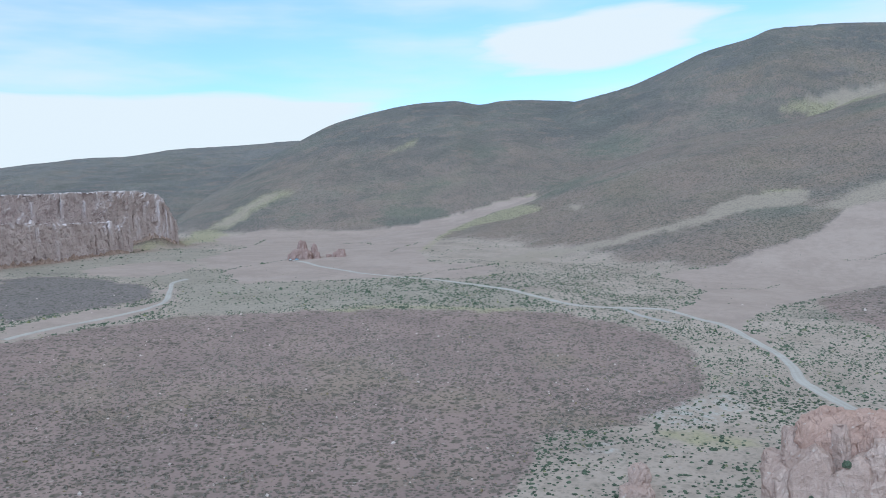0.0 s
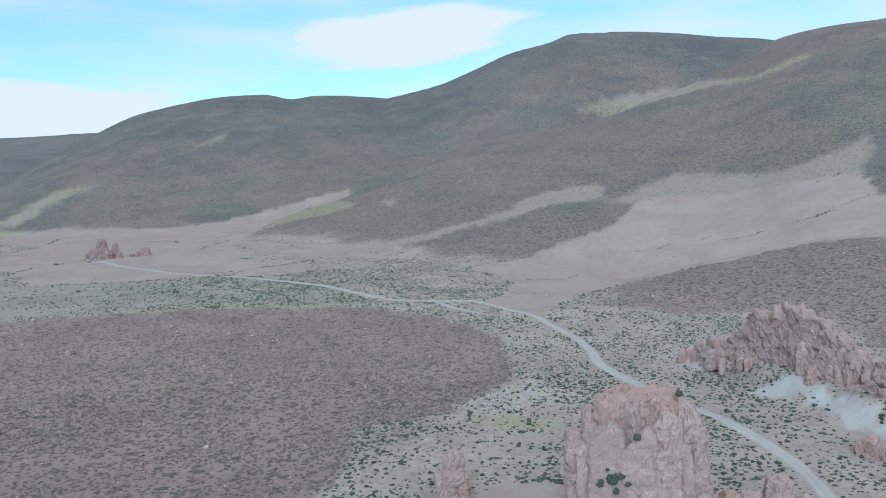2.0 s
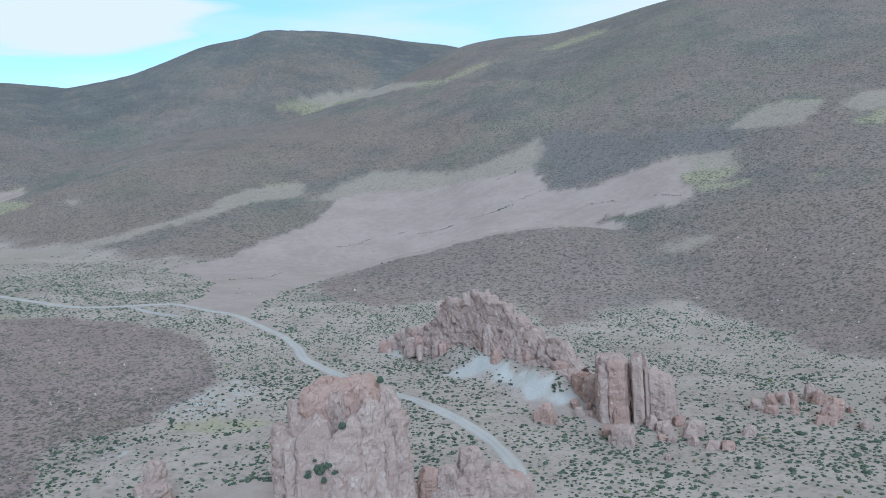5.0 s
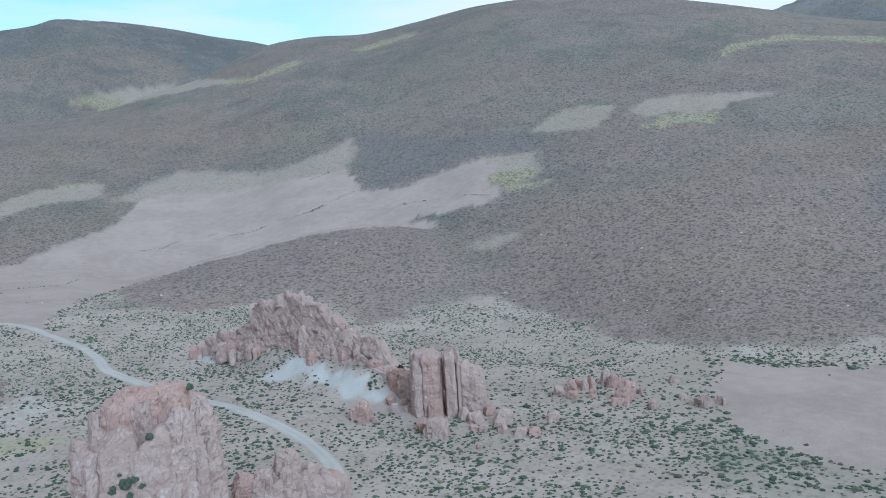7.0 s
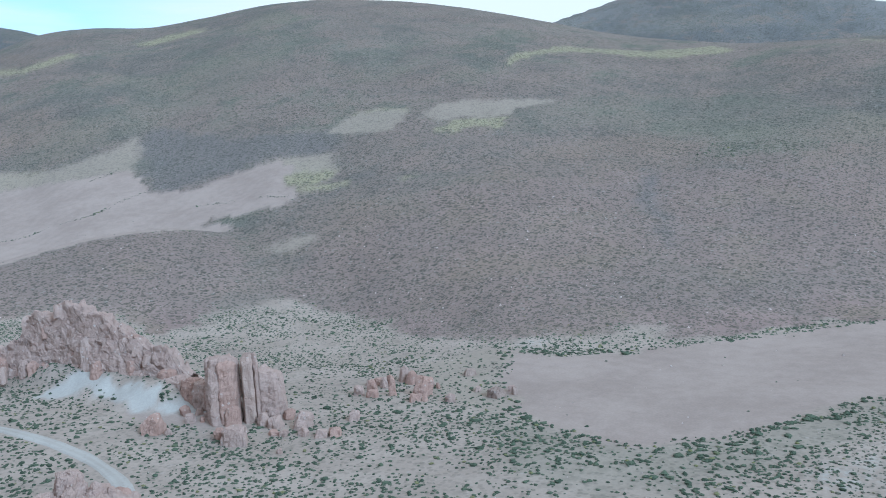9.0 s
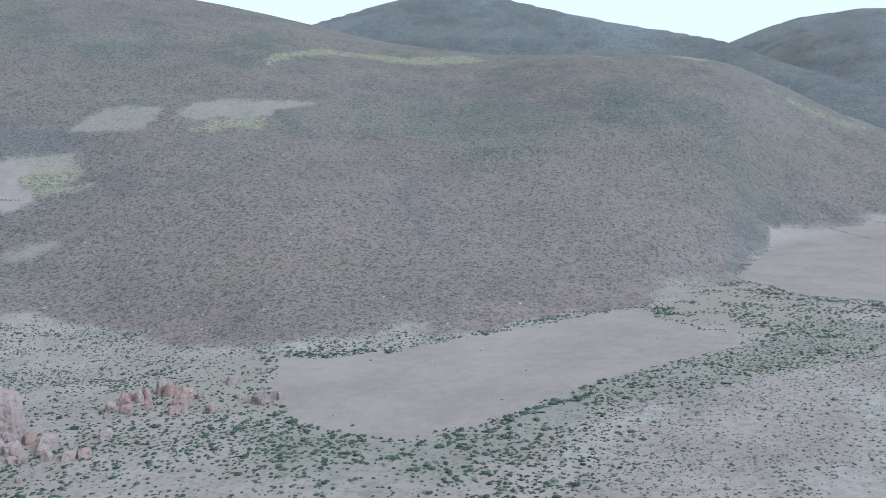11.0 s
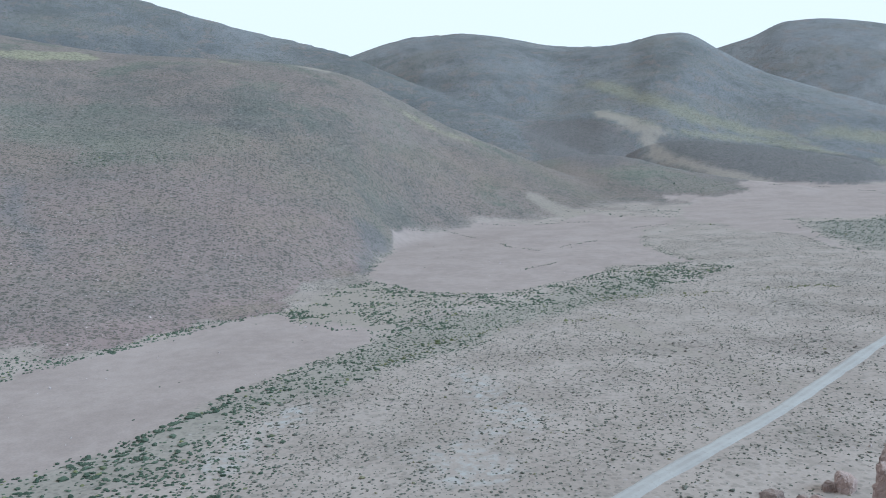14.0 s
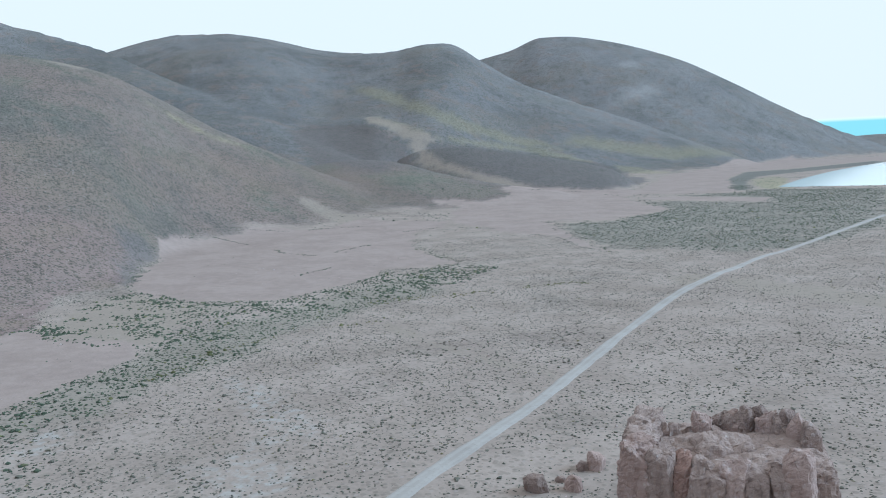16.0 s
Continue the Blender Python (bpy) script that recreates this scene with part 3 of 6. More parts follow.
# stream meadow scrub
area("green", 6, [(-328, 607), (-324, 668), (-302, 701), (-300, 785), (-304, 910), (-258, 900), (-208, 783), (-206, 685), (-205, 667), (-235, 689), (-262, 650), (-267, 600), (-243, 563), (-203, 550), (-189, 600), (-161, 603), (-129, 523), (-106, 533), (-69, 530), (-33, 533), (4, 520), (31, 503), (47, 460), (59, 414), (31, 415), (3, 425), (-27, 432), (-68, 429), (-105, 423), (-133, 421), (-144, 438), (-170, 520), (-202, 537), (-255, 564), (-299, 552)])
# mound edge
area("yellow", 3, [(-67, 423), (-44, 425), (-21, 428), (3, 423), (31, 415), (47, 408), (30, 404), (3, 411), (-26, 417), (-54, 414)])
# grass line on the long hill
area("yellow", 10, [(-97, 1540), (-75, 1576), (-54, 1597), (-51, 1580), (-75, 1557)])
# low stony mound
area("brown", 3, [(-197, 336), (-189, 347), (-174, 366), (-160, 382), (-139, 412), (-106, 417), (-83, 418), (-43, 417), (-20, 418), (3, 414), (31, 410), (57, 400), (71, 387), (86, 369), (93, 350), (95, 326), (95, 301), (91, 287), (80, 268), (73, 262), (61, 257), (59, 246), (44, 244), (34, 243), (27, 241), (24, 227), (19, 214), (12, 200), (7, 184), (-38, 183), (-109, 184)])
# fan of bare sand
area("sand", 4, [(142, 553), (168, 569), (197, 578), (221, 594), (245, 606), (269, 621), (285, 629), (322, 674), (343, 690), (387, 682), (411, 650), (428, 603), (467, 561), (438, 511), (442, 492), (455, 477), (471, 469), (487, 458), (504, 437), (495, 415), (469, 403), (455, 373), (440, 369), (426, 383), (418, 399), (411, 421), (404, 424), (404, 395), (376, 400), (358, 405), (340, 421), (315, 435), (279, 444), (244, 455), (203, 451), (175, 427), (153, 398), (138, 383), (133, 359), (136, 338), (128, 307), (129, 327), (128, 355), (123, 382), (109, 401), (131, 434), (151, 482), (149, 518)])
# fading top of the fan
area("wash", 7, [(318, 699), (333, 711), (373, 735), (407, 739), (421, 723), (432, 699), (445, 645), (461, 631), (489, 626), (513, 630), (534, 633), (511, 602), (470, 562), (457, 545), (438, 562), (416, 587), (400, 633), (376, 664), (333, 671)])
# dry grass over the fan
area("yellow", 4, [(398, 679), (426, 689), (444, 653), (439, 631), (417, 641), (402, 660)])
# dry grass beside the strip
area("yellow", 5, [(427, 450), (449, 453), (467, 450), (486, 446), (502, 435), (507, 415), (515, 400), (494, 371), (475, 369), (463, 389), (453, 402), (447, 421), (432, 426)])
# pale strip climbing the slope
area("wash", 5, [(497, 446), (511, 428), (527, 409), (530, 398), (494, 371), (489, 401), (471, 409), (466, 419)])
# brown rise
area("brown", 4, [(200, 445), (241, 450), (277, 441), (313, 431), (338, 418), (372, 395), (378, 373), (362, 344), (328, 315), (290, 298), (264, 289), (246, 289), (253, 315), (257, 346), (245, 359), (225, 360), (192, 359), (189, 384), (185, 405)])
# sandy spot
area("wash", 6, [(380, 343), (390, 335), (397, 321), (390, 312), (380, 320), (375, 332)])
# reddish slope over the plain
area("rust", 14, [(-57, 702), (-19, 755), (80, 714), (147, 697), (218, 697), (308, 757), (341, 747), (394, 764), (450, 711), (465, 646), (500, 631), (538, 661), (536, 731), (543, 853), (537, 984), (484, 1052), (407, 991), (317, 953), (243, 942), (179, 952), (124, 972), (31, 919), (-22, 884)])
# brown tongue beside the fan
area("rust", 5, [(135, 642), (202, 649), (275, 678), (353, 698), (325, 672), (287, 632), (247, 612), (198, 582), (170, 575), (144, 558), (120, 507), (81, 484), (62, 591), (57, 623), (103, 661)])
# reddish top of the high hill
area("rust", 12, [(676, 1626), (767, 1652), (879, 1602), (745, 1166), (666, 930), (629, 986), (818, 1495), (691, 1497), (600, 1508), (521, 1551), (506, 1648)])
# grass in the gully
area("yellow", 8, [(578, 1417), (649, 1459), (760, 1484), (573, 1084), (566, 1165), (629, 1417)])
# high gully
area("wash", 5, [(651, 1463), (715, 1495), (823, 1504), (681, 1150), (654, 1063), (633, 992), (618, 1061), (588, 1075), (589, 1151), (695, 1456), (644, 1448)])
# grass line over the gully
area("yellow", 6, [(647, 1077), (645, 967), (665, 955), (710, 951), (700, 925), (654, 927), (632, 948), (618, 998)])
# grass on the high ridge
area("yellow", 8, [(805, 946), (867, 945), (890, 902), (871, 867), (838, 891), (803, 926)])
# pale break on the slope
area("wash", 2, [(130, 908), (145, 888), (144, 861), (135, 866)])
# dark flank over the fan
area("dark", 10, [(439, 511), (473, 555), (512, 609), (539, 633), (563, 624), (552, 562), (551, 505), (558, 467), (576, 432), (534, 400), (515, 431), (499, 448), (488, 459), (473, 472), (458, 479), (444, 495)])
# pale edge of the mound
area("pale", 3, [(64, 262), (70, 263), (88, 277), (96, 287), (98, 274), (93, 257), (82, 248), (69, 243), (62, 251)])
# yellow scrub
area("yellow", 3, [(61, 239), (71, 238), (83, 229), (83, 222), (71, 227), (61, 234)])
# pale floor
area("pale", 4, [(40, 233), (46, 233), (50, 224), (46, 218), (40, 224)])
# yellow scrub at the mound tip
area("yellow", 2, [(95, 299), (98, 296), (96, 287), (93, 290)])
# trodden ground before the tower
area("sand", 3, [(47, 185), (53, 189), (62, 189), (71, 185), (63, 166), (44, 176)])
# dust beside the rock wall
area("dust", 2, [(156, 285), (169, 300), (177, 303), (172, 291), (156, 275), (153, 278)])
# dust under the rock wall
area("dust", 2, [(154, 238), (163, 244), (170, 236), (172, 224), (168, 204), (166, 192), (172, 187), (174, 180), (165, 174), (162, 182), (160, 190), (157, 198), (160, 208), (163, 217), (162, 228), (157, 235)])
# dusty ground under the rock wall
area("sand", 4, [(158, 202), (161, 190), (166, 178), (168, 163), (161, 152), (157, 160), (157, 170), (155, 182), (154, 192)])
# old field
area("wash", 3, [(567, 432), (595, 438), (609, 432), (617, 420), (627, 388), (598, 377), (578, 377), (571, 395), (568, 416)])
# old field
area("wash", 3, [(604, 363), (640, 365), (661, 350), (669, 326), (698, 303), (706, 279), (688, 285), (663, 296), (633, 296), (624, 302), (620, 329), (605, 348)])
# grass by the old fields
area("yellow", 4, [(585, 340), (610, 335), (624, 305), (630, 294), (602, 285), (597, 312), (580, 324)])
# grass edge of the old field
area("yellow", 4, [(606, 436), (619, 421), (628, 389), (619, 386), (610, 421)])
# grass on the shoulder
area("yellow", 3, [(792, 369), (825, 377), (880, 363), (919, 351), (943, 305), (947, 260), (957, 231), (998, 202), (962, 164), (935, 177), (920, 210), (902, 229), (908, 255), (912, 308), (886, 339), (850, 357)])
# grass line
area("yellow", 7, [(943, 23), (994, 72)])
# grass on the slope
area("yellow", 6, [(462, 387), (473, 374), (480, 354), (472, 347), (461, 360), (454, 375)])
# grass tuft on the slope
area("yellow", 6, [(482, 311), (495, 301), (490, 296), (479, 305)])
# reddish lower slope
area("rust", 18, [(376, 363), (423, 356), (455, 322), (453, 268), (509, 254), (574, 239), (642, 200), (631, 136), (530, 129), (437, 122), (375, 132), (320, 151), (292, 164), (291, 186), (323, 232), (360, 289), (374, 333)])
# stony lower slope
area("brown", 4, [(310, 204), (291, 194), (281, 168), (279, 142), (282, 129), (291, 114), (298, 94), (308, 75), (322, 57), (341, 40), (357, 25), (359, 7), (378, -6), (594, -8), (597, 36), (573, 102), (553, 173), (478, 223), (429, 254), (411, 292), (382, 306), (336, 301), (319, 272), (319, 250), (308, 221)])
# dark gully on the slope
area("dark", 10, [(522, 152), (561, 155), (558, 149), (498, 135), (445, 109), (433, 111), (486, 138)])
# green band high on the slope
area("green", 10, [(586, 292), (692, 293), (752, 233), (758, 134), (714, 51), (700, 17), (638, 15), (634, 74), (619, 110), (640, 164), (647, 225), (605, 256)])
# dark green flank of the hill
area("green", 14, [(439, 701), (501, 722), (572, 710), (713, 759), (808, 734), (865, 669), (729, 615), (649, 610), (595, 630), (534, 642), (462, 638)])
# pale scrub ground below the slope
area("soil", 5, [(252, 279), (278, 286), (298, 286), (322, 280), (318, 256), (313, 230), (294, 198), (287, 177), (283, 155), (281, 129), (298, 109), (320, 82), (286, 73), (264, 119), (247, 135), (214, 142), (210, 174), (224, 196), (244, 232), (247, 255)])
# sandy ground by the low boulders
area("wash", 5, [(224, 139), (249, 147), (267, 136), (262, 117), (261, 102), (246, 98), (237, 104), (219, 98), (202, 87), (200, 94), (204, 104), (208, 119)])
# pale bank
area("pale", 3, [(276, 127), (282, 125), (285, 118), (278, 114), (274, 123)])
# sandy break
area("wash", 5, [(386, 339), (397, 332), (396, 318), (384, 316), (380, 328)])
# long bare flat at the foot of the slope
area("sand", 5, [(273, 128), (264, 110), (275, 97), (281, 83), (291, 76), (304, 64), (318, 49), (332, 37), (347, 24), (361, 10), (369, 0), (366, -7), (344, -12), (328, -28), (314, -38), (301, -40), (288, -33), (276, -20), (263, -10), (250, 1), (239, 9), (232, 15), (221, 24), (209, 30), (202, 33), (195, 41), (191, 48), (186, 55), (186, 62), (189, 70), (197, 84), (204, 94), (218, 104), (234, 114), (245, 115), (261, 121)])
# stony slope above the flat
area("brown", 3, [(286, 175), (286, 163), (290, 133), (298, 114), (303, 79), (322, 54), (342, 38), (365, 20), (383, 0), (436, -15), (469, -38), (498, -52), (576, -78), (575, -66), (578, -59), (582, -52), (570, -1), (539, 148), (464, 276)])
# scrub along the wash
area("green", 6, [(191, 97), (195, 83), (184, 61), (190, 48), (201, 33), (218, 24), (229, 15), (246, 1), (271, -20), (299, -41), (317, -58), (323, -75), (345, -104), (373, -137), (391, -168), (420, -222), (343, -183), (333, -148), (312, -109), (287, -81), (268, -63), (259, -45), (229, -18), (216, 5), (190, 20), (173, 28), (161, 40), (156, 52), (161, 75)])
# pale gravel beside the wash
area("pale", 5, [(182, 17), (197, 7), (216, -1), (222, -11), (207, -7), (185, 4), (170, 11)])
# pale streak
area("pale", 6, [(172, -34), (178, -43), (183, -54), (172, -50), (162, -51), (154, -47), (153, -35), (162, -31)])
# pale streak
area("pale", 5, [(242, -56), (248, -62), (215, -65), (205, -58), (222, -55)])
# pale bank
area("pale", 4, [(277, 129), (283, 127), (279, 118), (273, 120)])
# bare flat beyond the spur
area("sand", 2.5, [(638, -92), (667, -110), (693, -151), (723, -174), (744, -189), (742, -216), (729, -240), (731, -265), (764, -286), (785, -312), (743, -331), (708, -351), (688, -361), (634, -328), (637, -306), (542, -256), (481, -246), (436, -239), (429, -216), (442, -196), (418, -176), (406, -161), (394, -138), (379, -115), (382, -94), (396, -74), (417, -63), (455, -55), (475, -51), (497, -60), (545, -71), (593, -88), (620, -92)])
# sand tongue below the spur
area("wash", 5, [(798, -278), (848, -266), (859, -277), (840, -301), (802, -319), (769, -312), (765, -281)])
# dark break at the spur
area("dark", 5, [(593, -61), (619, -76), (613, -85), (595, -88), (543, -69), (493, -59), (479, -52), (510, -51), (553, -63), (573, -61)])
# shrub clumps between the flats
area("clumps", 3, [(369, -7), (389, -16), (448, -39), (448, -58), (393, -73), (379, -93), (377, -115), (388, -136), (394, -156), (418, -179), (417, -210), (424, -235), (401, -247), (361, -198), (349, -162), (348, -128), (326, -85), (307, -63), (294, -47), (305, -40), (322, -25), (340, -10)])
# sandy ground between the flats
area("wash", 3, [(369, -7), (389, -16), (444, -39), (444, -57), (393, -73), (372, -86), (349, -66), (325, -52), (307, -41), (324, -25), (340, -10)])
# tan spur
area("rust", 12, [(1124, -403), (1007, -424), (924, -434), (772, -401), (701, -365), (748, -339), (810, -322), (847, -304), (864, -278), (831, -224), (761, -140), (687, -89), (651, -59), (722, -76), (839, -134), (927, -212), (968, -290)])
# reddish slope before the spur
area("rust", 14, [(639, 68), (696, 48), (705, 10), (729, -40), (808, -107), (785, -124), (599, -61), (534, -47), (470, -16), (437, 4), (482, 19), (546, 40)])
# green hollow on the slope
area("green", 10, [(735, 153), (715, 109), (686, 64), (664, 47), (618, 52), (609, 87), (592, 126)])
# tan band on the high slope
area("wash", 6, [(988, -89), (962, -68), (988, -20), (988, 41)])
# dry grass along the spur ridge
area("yellow", 10, [(976, -251), (941, -176), (946, -127)])
# far flat
area("sand", 4, [(880, -437), (891, -474), (865, -498), (901, -565), (961, -584), (1017, -671), (975, -711), (943, -757), (937, -804), (1033, -910), (996, -933), (906, -950), (760, -817), (760, -780), (839, -712), (805, -664), (704, -614), (633, -589), (608, -539), (585, -486), (569, -448), (601, -435), (611, -418), (564, -398), (506, -373), (411, -335), (449, -341), (508, -359), (559, -351), (622, -360), (686, -366), (806, -428), (836, -459)])
# strip before the marsh
area("sand", 3, [(785, -675), (746, -702), (647, -742), (604, -693), (637, -681), (703, -662), (754, -657)])
# flat under the mountain
area("sand", 8, [(1033, -910), (1282, -1168), (1375, -1350), (1456, -1501), (1570, -1657), (1711, -2033), (1578, -2105), (1614, -2325), (1361, -1964), (1295, -1691), (1227, -1461), (1233, -1336), (1019, -1061), (821, -873), (981, -920)])
# sand channel before the dark rise
area("wash", 9, [(1814, -725), (1750, -768), (1661, -783), (1614, -814), (1604, -829), (1591, -782), (1348, -660), (1234, -644), (1143, -647), (1076, -659), (1025, -676), (983, -602), (1125, -627), (1223, -622), (1307, -621), (1368, -658), (1606, -750), (1668, -732), (1747, -718)])
# dry grass over the channel
area("yellow", 10, [(1814, -725), (1760, -773), (1656, -795), (1614, -814), (1624, -772), (1675, -735), (1752, -721)])
# tan band behind the rise
area("yellow", 6, [(1614, -814), (1625, -890), (1651, -993), (1633, -1089), (1570, -1140), (1517, -1164), (1534, -1114), (1622, -1035), (1606, -908), (1605, -837)])
# upper tan band
area("yellow", 14, [(2120, -818), (2000, -865), (1821, -861), (1755, -903), (1727, -962), (1720, -1051), (1693, -1129), (1604, -1149), (1640, -1094), (1674, -992), (1663, -897), (1689, -868), (1774, -838), (1898, -805)])
# yellow grass at the mountain foot
area("yellow", 6, [(1505, -1202), (1457, -1244), (1374, -1267), (1357, -1284), (1379, -1208), (1426, -1186)])
# grass at the foot of the mountain
area("yellow", 26, [(1658, -1188), (1604, -1316), (1524, -1422), (1601, -1690), (1713, -1785), (1633, -1524), (1669, -1370), (1717, -1265)])
# low dark rise
area("dark", 6, [(1591, -773), (1591, -829), (1591, -899), (1606, -1025), (1543, -1105), (1503, -1169), (1454, -1194), (1257, -1089), (1112, -970), (967, -807), (964, -733), (1016, -690), (1079, -660), (1148, -650), (1233, -649), (1341, -661)])
# mauve foreslope
area("dark", 20, [(1773, -535), (1818, -615), (1748, -698), (1631, -715), (1566, -724), (1306, -613), (1046, -459), (1057, -430), (1133, -418), (1533, -505)])
# mauve foreslope
area("brown", 10, [(1773, -535), (1818, -615), (1748, -698), (1631, -715), (1566, -724), (1306, -613), (1046, -459), (1057, -430), (1133, -418), (1533, -505)])
# scrub before the rise
area("green", 8, [(1044, -425), (1049, -504), (1014, -539), (971, -568), (928, -564), (884, -509), (899, -462), (946, -423)])
# marsh by the lake
area("marsh", 10, [(572, -406), (556, -439), (566, -477), (627, -585), (714, -627), (690, -650), (633, -676), (602, -693), (652, -750), (763, -718), (734, -791), (764, -853), (717, -881), (646, -941), (374, -553), (348, -477), (341, -417), (353, -383), (388, -371), (420, -352), (491, -373)])
# dark shore of the lake
area("marsh", 6, [(990, -1031), (1211, -1313), (1204, -1435), (1269, -1658), (1326, -1853), (1275, -1840), (1148, -1536), (1096, -1338), (1047, -1171), (928, -1009), (771, -850), (774, -824)])
# dark shore of the lake
area("dark", 5, [(990, -1031), (1211, -1313), (1204, -1435), (1269, -1658), (1326, -1853), (1275, -1840), (1148, -1536), (1096, -1338), (1047, -1171), (928, -1009), (771, -850), (774, -824)])
# tan shore
area("yellow", 6, [(972, -1069), (1019, -1174), (935, -1110), (826, -977), (739, -886), (774, -875), (845, -936)])
# pale scar on the mountain
area("pale", 30, [(2073, -1634), (2103, -1725), (2130, -1865), (2096, -1871), (2042, -1742), (2036, -1648)])
# pale scar near the top
area("pale", 20, [(2285, -1864), (2295, -1934), (2226, -1912), (2216, -1843)])
# faint sandy swathe
area("wash", 3, [(301, -283), (294, -298), (282, -301), (276, -281), (285, -272)])
# faint sandy swathe
area("wash", 4, [(279, -305), (256, -317), (224, -314), (201, -316), (185, -293), (206, -290), (229, -285), (259, -281)])
# faint old track
area("wash", 2, [(292, -132), (255, -131), (215, -134), (188, -141), (184, -138), (211, -131), (250, -129), (288, -129)])
# pale streak
area("pale", 5, [(201, -57), (204, -66), (188, -67), (178, -60), (187, -55)])
# pale streak
area("pale", 5, [(174, -33), (182, -46), (181, -53), (169, -45), (156, -40), (160, -34)])
# lines of shrubs along small washes
SHRUB_LINES = []
ROAD = (4.1, [(-125.5, 683.1), (-88.3, 617.9), (-58.0, 568.7), (-33.4, 548.1), (-10.7, 534.3), (11.9, 506.8), (26.1, 491.2), (41.8, 465.5), (60.0, 428.0), (72.1, 416.5), (90.9, 411.6), (107.5, 408.1), (113.2, 397.0), (118.4, 385.9), (125.9, 373.7), (128.1, 349.1), (129.9, 326.5), (128.1, 306.8), (123.5, 288.8), (123.6, 275.2), (127.6, 232.4), (129.5, 218.9), (129.3, 203.2), (129.0, 188.8), (127.2, 175.9), (123.4, 163.6), (118.8, 153.3), (112.4, 143.2)])
LAKE_ROAD = (4.7, [(133.5, -63.5), (141.0, -75.6), (149.3, -89.4), (159.6, -105.9), (170.8, -123.2), (183.8, -141.6), (202.3, -165.9), (224.6, -195.7), (241.6, -220.9), (264.6, -256.6), (287.5, -299.3), (319.4, -360.4), (341.0, -416.9), (366.1, -484.2), (392.0, -547.5), (426.4, -627.2)])
SIDE_TRACK = (3, [(86.9, 414.8), (93.2, 394.6), (102.7, 379.4)])
STREAM_TRACK = (3.5, [(-189.7, 351.2), (-181.3, 377.4), (-169.0, 404.0), (-159.0, 429.8), (-156.4, 457.2), (-165.5, 494.3), (-175.6, 530.4), (-173.7, 553.7)])
SHRUB_LINES.append([(337, 548), (365, 532), (391, 516), (419, 517), (438, 514)])
SHRUB_LINES.append([(371, 525), (391, 517), (406, 511)])
SHRUB_LINES.append([(140, 541), (150, 511), (161, 497), (184, 496), (207, 512)])
SHRUB_LINES.append([(-27, 537), (1, 580), (37, 611), (70, 668)])
SHRUB_LINES.append([(274, 564), (306, 569), (334, 564)])
SHRUB_LINES.append([(435, 573), (463, 577), (486, 583)])
SHRUB_LINES.append([(426, 452), (439, 413), (446, 374)])
SHRUB_LINES.append([(-34, 558), (-19, 569), (4, 577), (39, 620)])
SHRUB_LINES.append([(-162, 607), (-152, 637), (-136, 688)])
SHRUB_LINES.append([(-116, 953), (-75, 855)])
SHRUB_LINES.append([(-49, 731), (-27, 831), (8, 865)])
SHRUB_LINES.append([(-214, 805), (-219, 921), (-230, 1061)])
SHRUB_LINES.append([(-315, 825), (-300, 897), (-230, 824)])
SHRUB_LINES.append([(656, -102), (690, -146), (611, -165), (563, -169)])
SHRUB_LINES.append([(563, -169), (531, -180), (545, -206), (564, -235)])
SHRUB_LINES.append([(735, -187), (729, -218), (728, -256), (716, -285)])
SHRUB_LINES.append([(446, -57), (421, -66), (394, -73), (379, -93)])
SHRUB_LINES.append([(408, -165), (424, -188), (419, -207), (429, -234)])
SHRUB_LINES.append([(448, -142), (461, -161), (477, -181)])
SHRUB_LINES.append([(346, -10), (327, -21), (314, -31), (306, -38)])
SHRUB_LINES.append([(354, 15), (365, 6), (373, -4), (385, -16)])
SHRUB_LINES.append([(332, 43), (342, 27), (354, 15)])
SHRUB_LINES.append([(204, 34), (209, 27), (218, 23), (225, 13), (236, 8), (246, 4)])
SHRUB_LINES.append([(203, 34), (208, 27), (217, 23), (224, 13), (235, 8), (244, 4)])
SHRUB_LINES.append([(641, -297), (640, -334), (605, -352)])
SHRUB_LINES.append([(935, -613), (952, -701), (846, -696)])
SHRUB_LINES.append([(202, 31), (213, 26), (222, 19), (231, 9), (245, 4)])
SHRUB_LINES.append([(201, 31), (212, 26), (221, 19), (230, 9)])
SHRUB_LINES.append([(295, 72), (306, 62), (321, 51), (337, 39), (350, 24)])
SHRUB_LINES.append([(322, 49), (336, 39), (348, 26)])
SHRUB_LINES.append([(828, -702), (790, -743), (740, -788)])
SHRUB_LINES.append([(572, -475), (584, -511), (619, -570)])
SHRUB_LINES.append([(606, -415), (559, -411), (561, -442)])
# yellow-green shrubs along the lower bank of the wash
GOLD_LINES = []
GOLD_LINES.append([(315, -249), (323, -238), (332, -211), (334, -182), (342, -156), (343, -142)])
GOLD_LINES.append([(315, -249), (322, -237), (329, -210), (330, -180), (337, -154), (336, -140)])
GOLD_LINES.append([(279, -57), (293, -77), (299, -97), (299, -116), (299, -140)])
GOLD_LINES.append([(253, -34), (264, -43), (273, -56)])

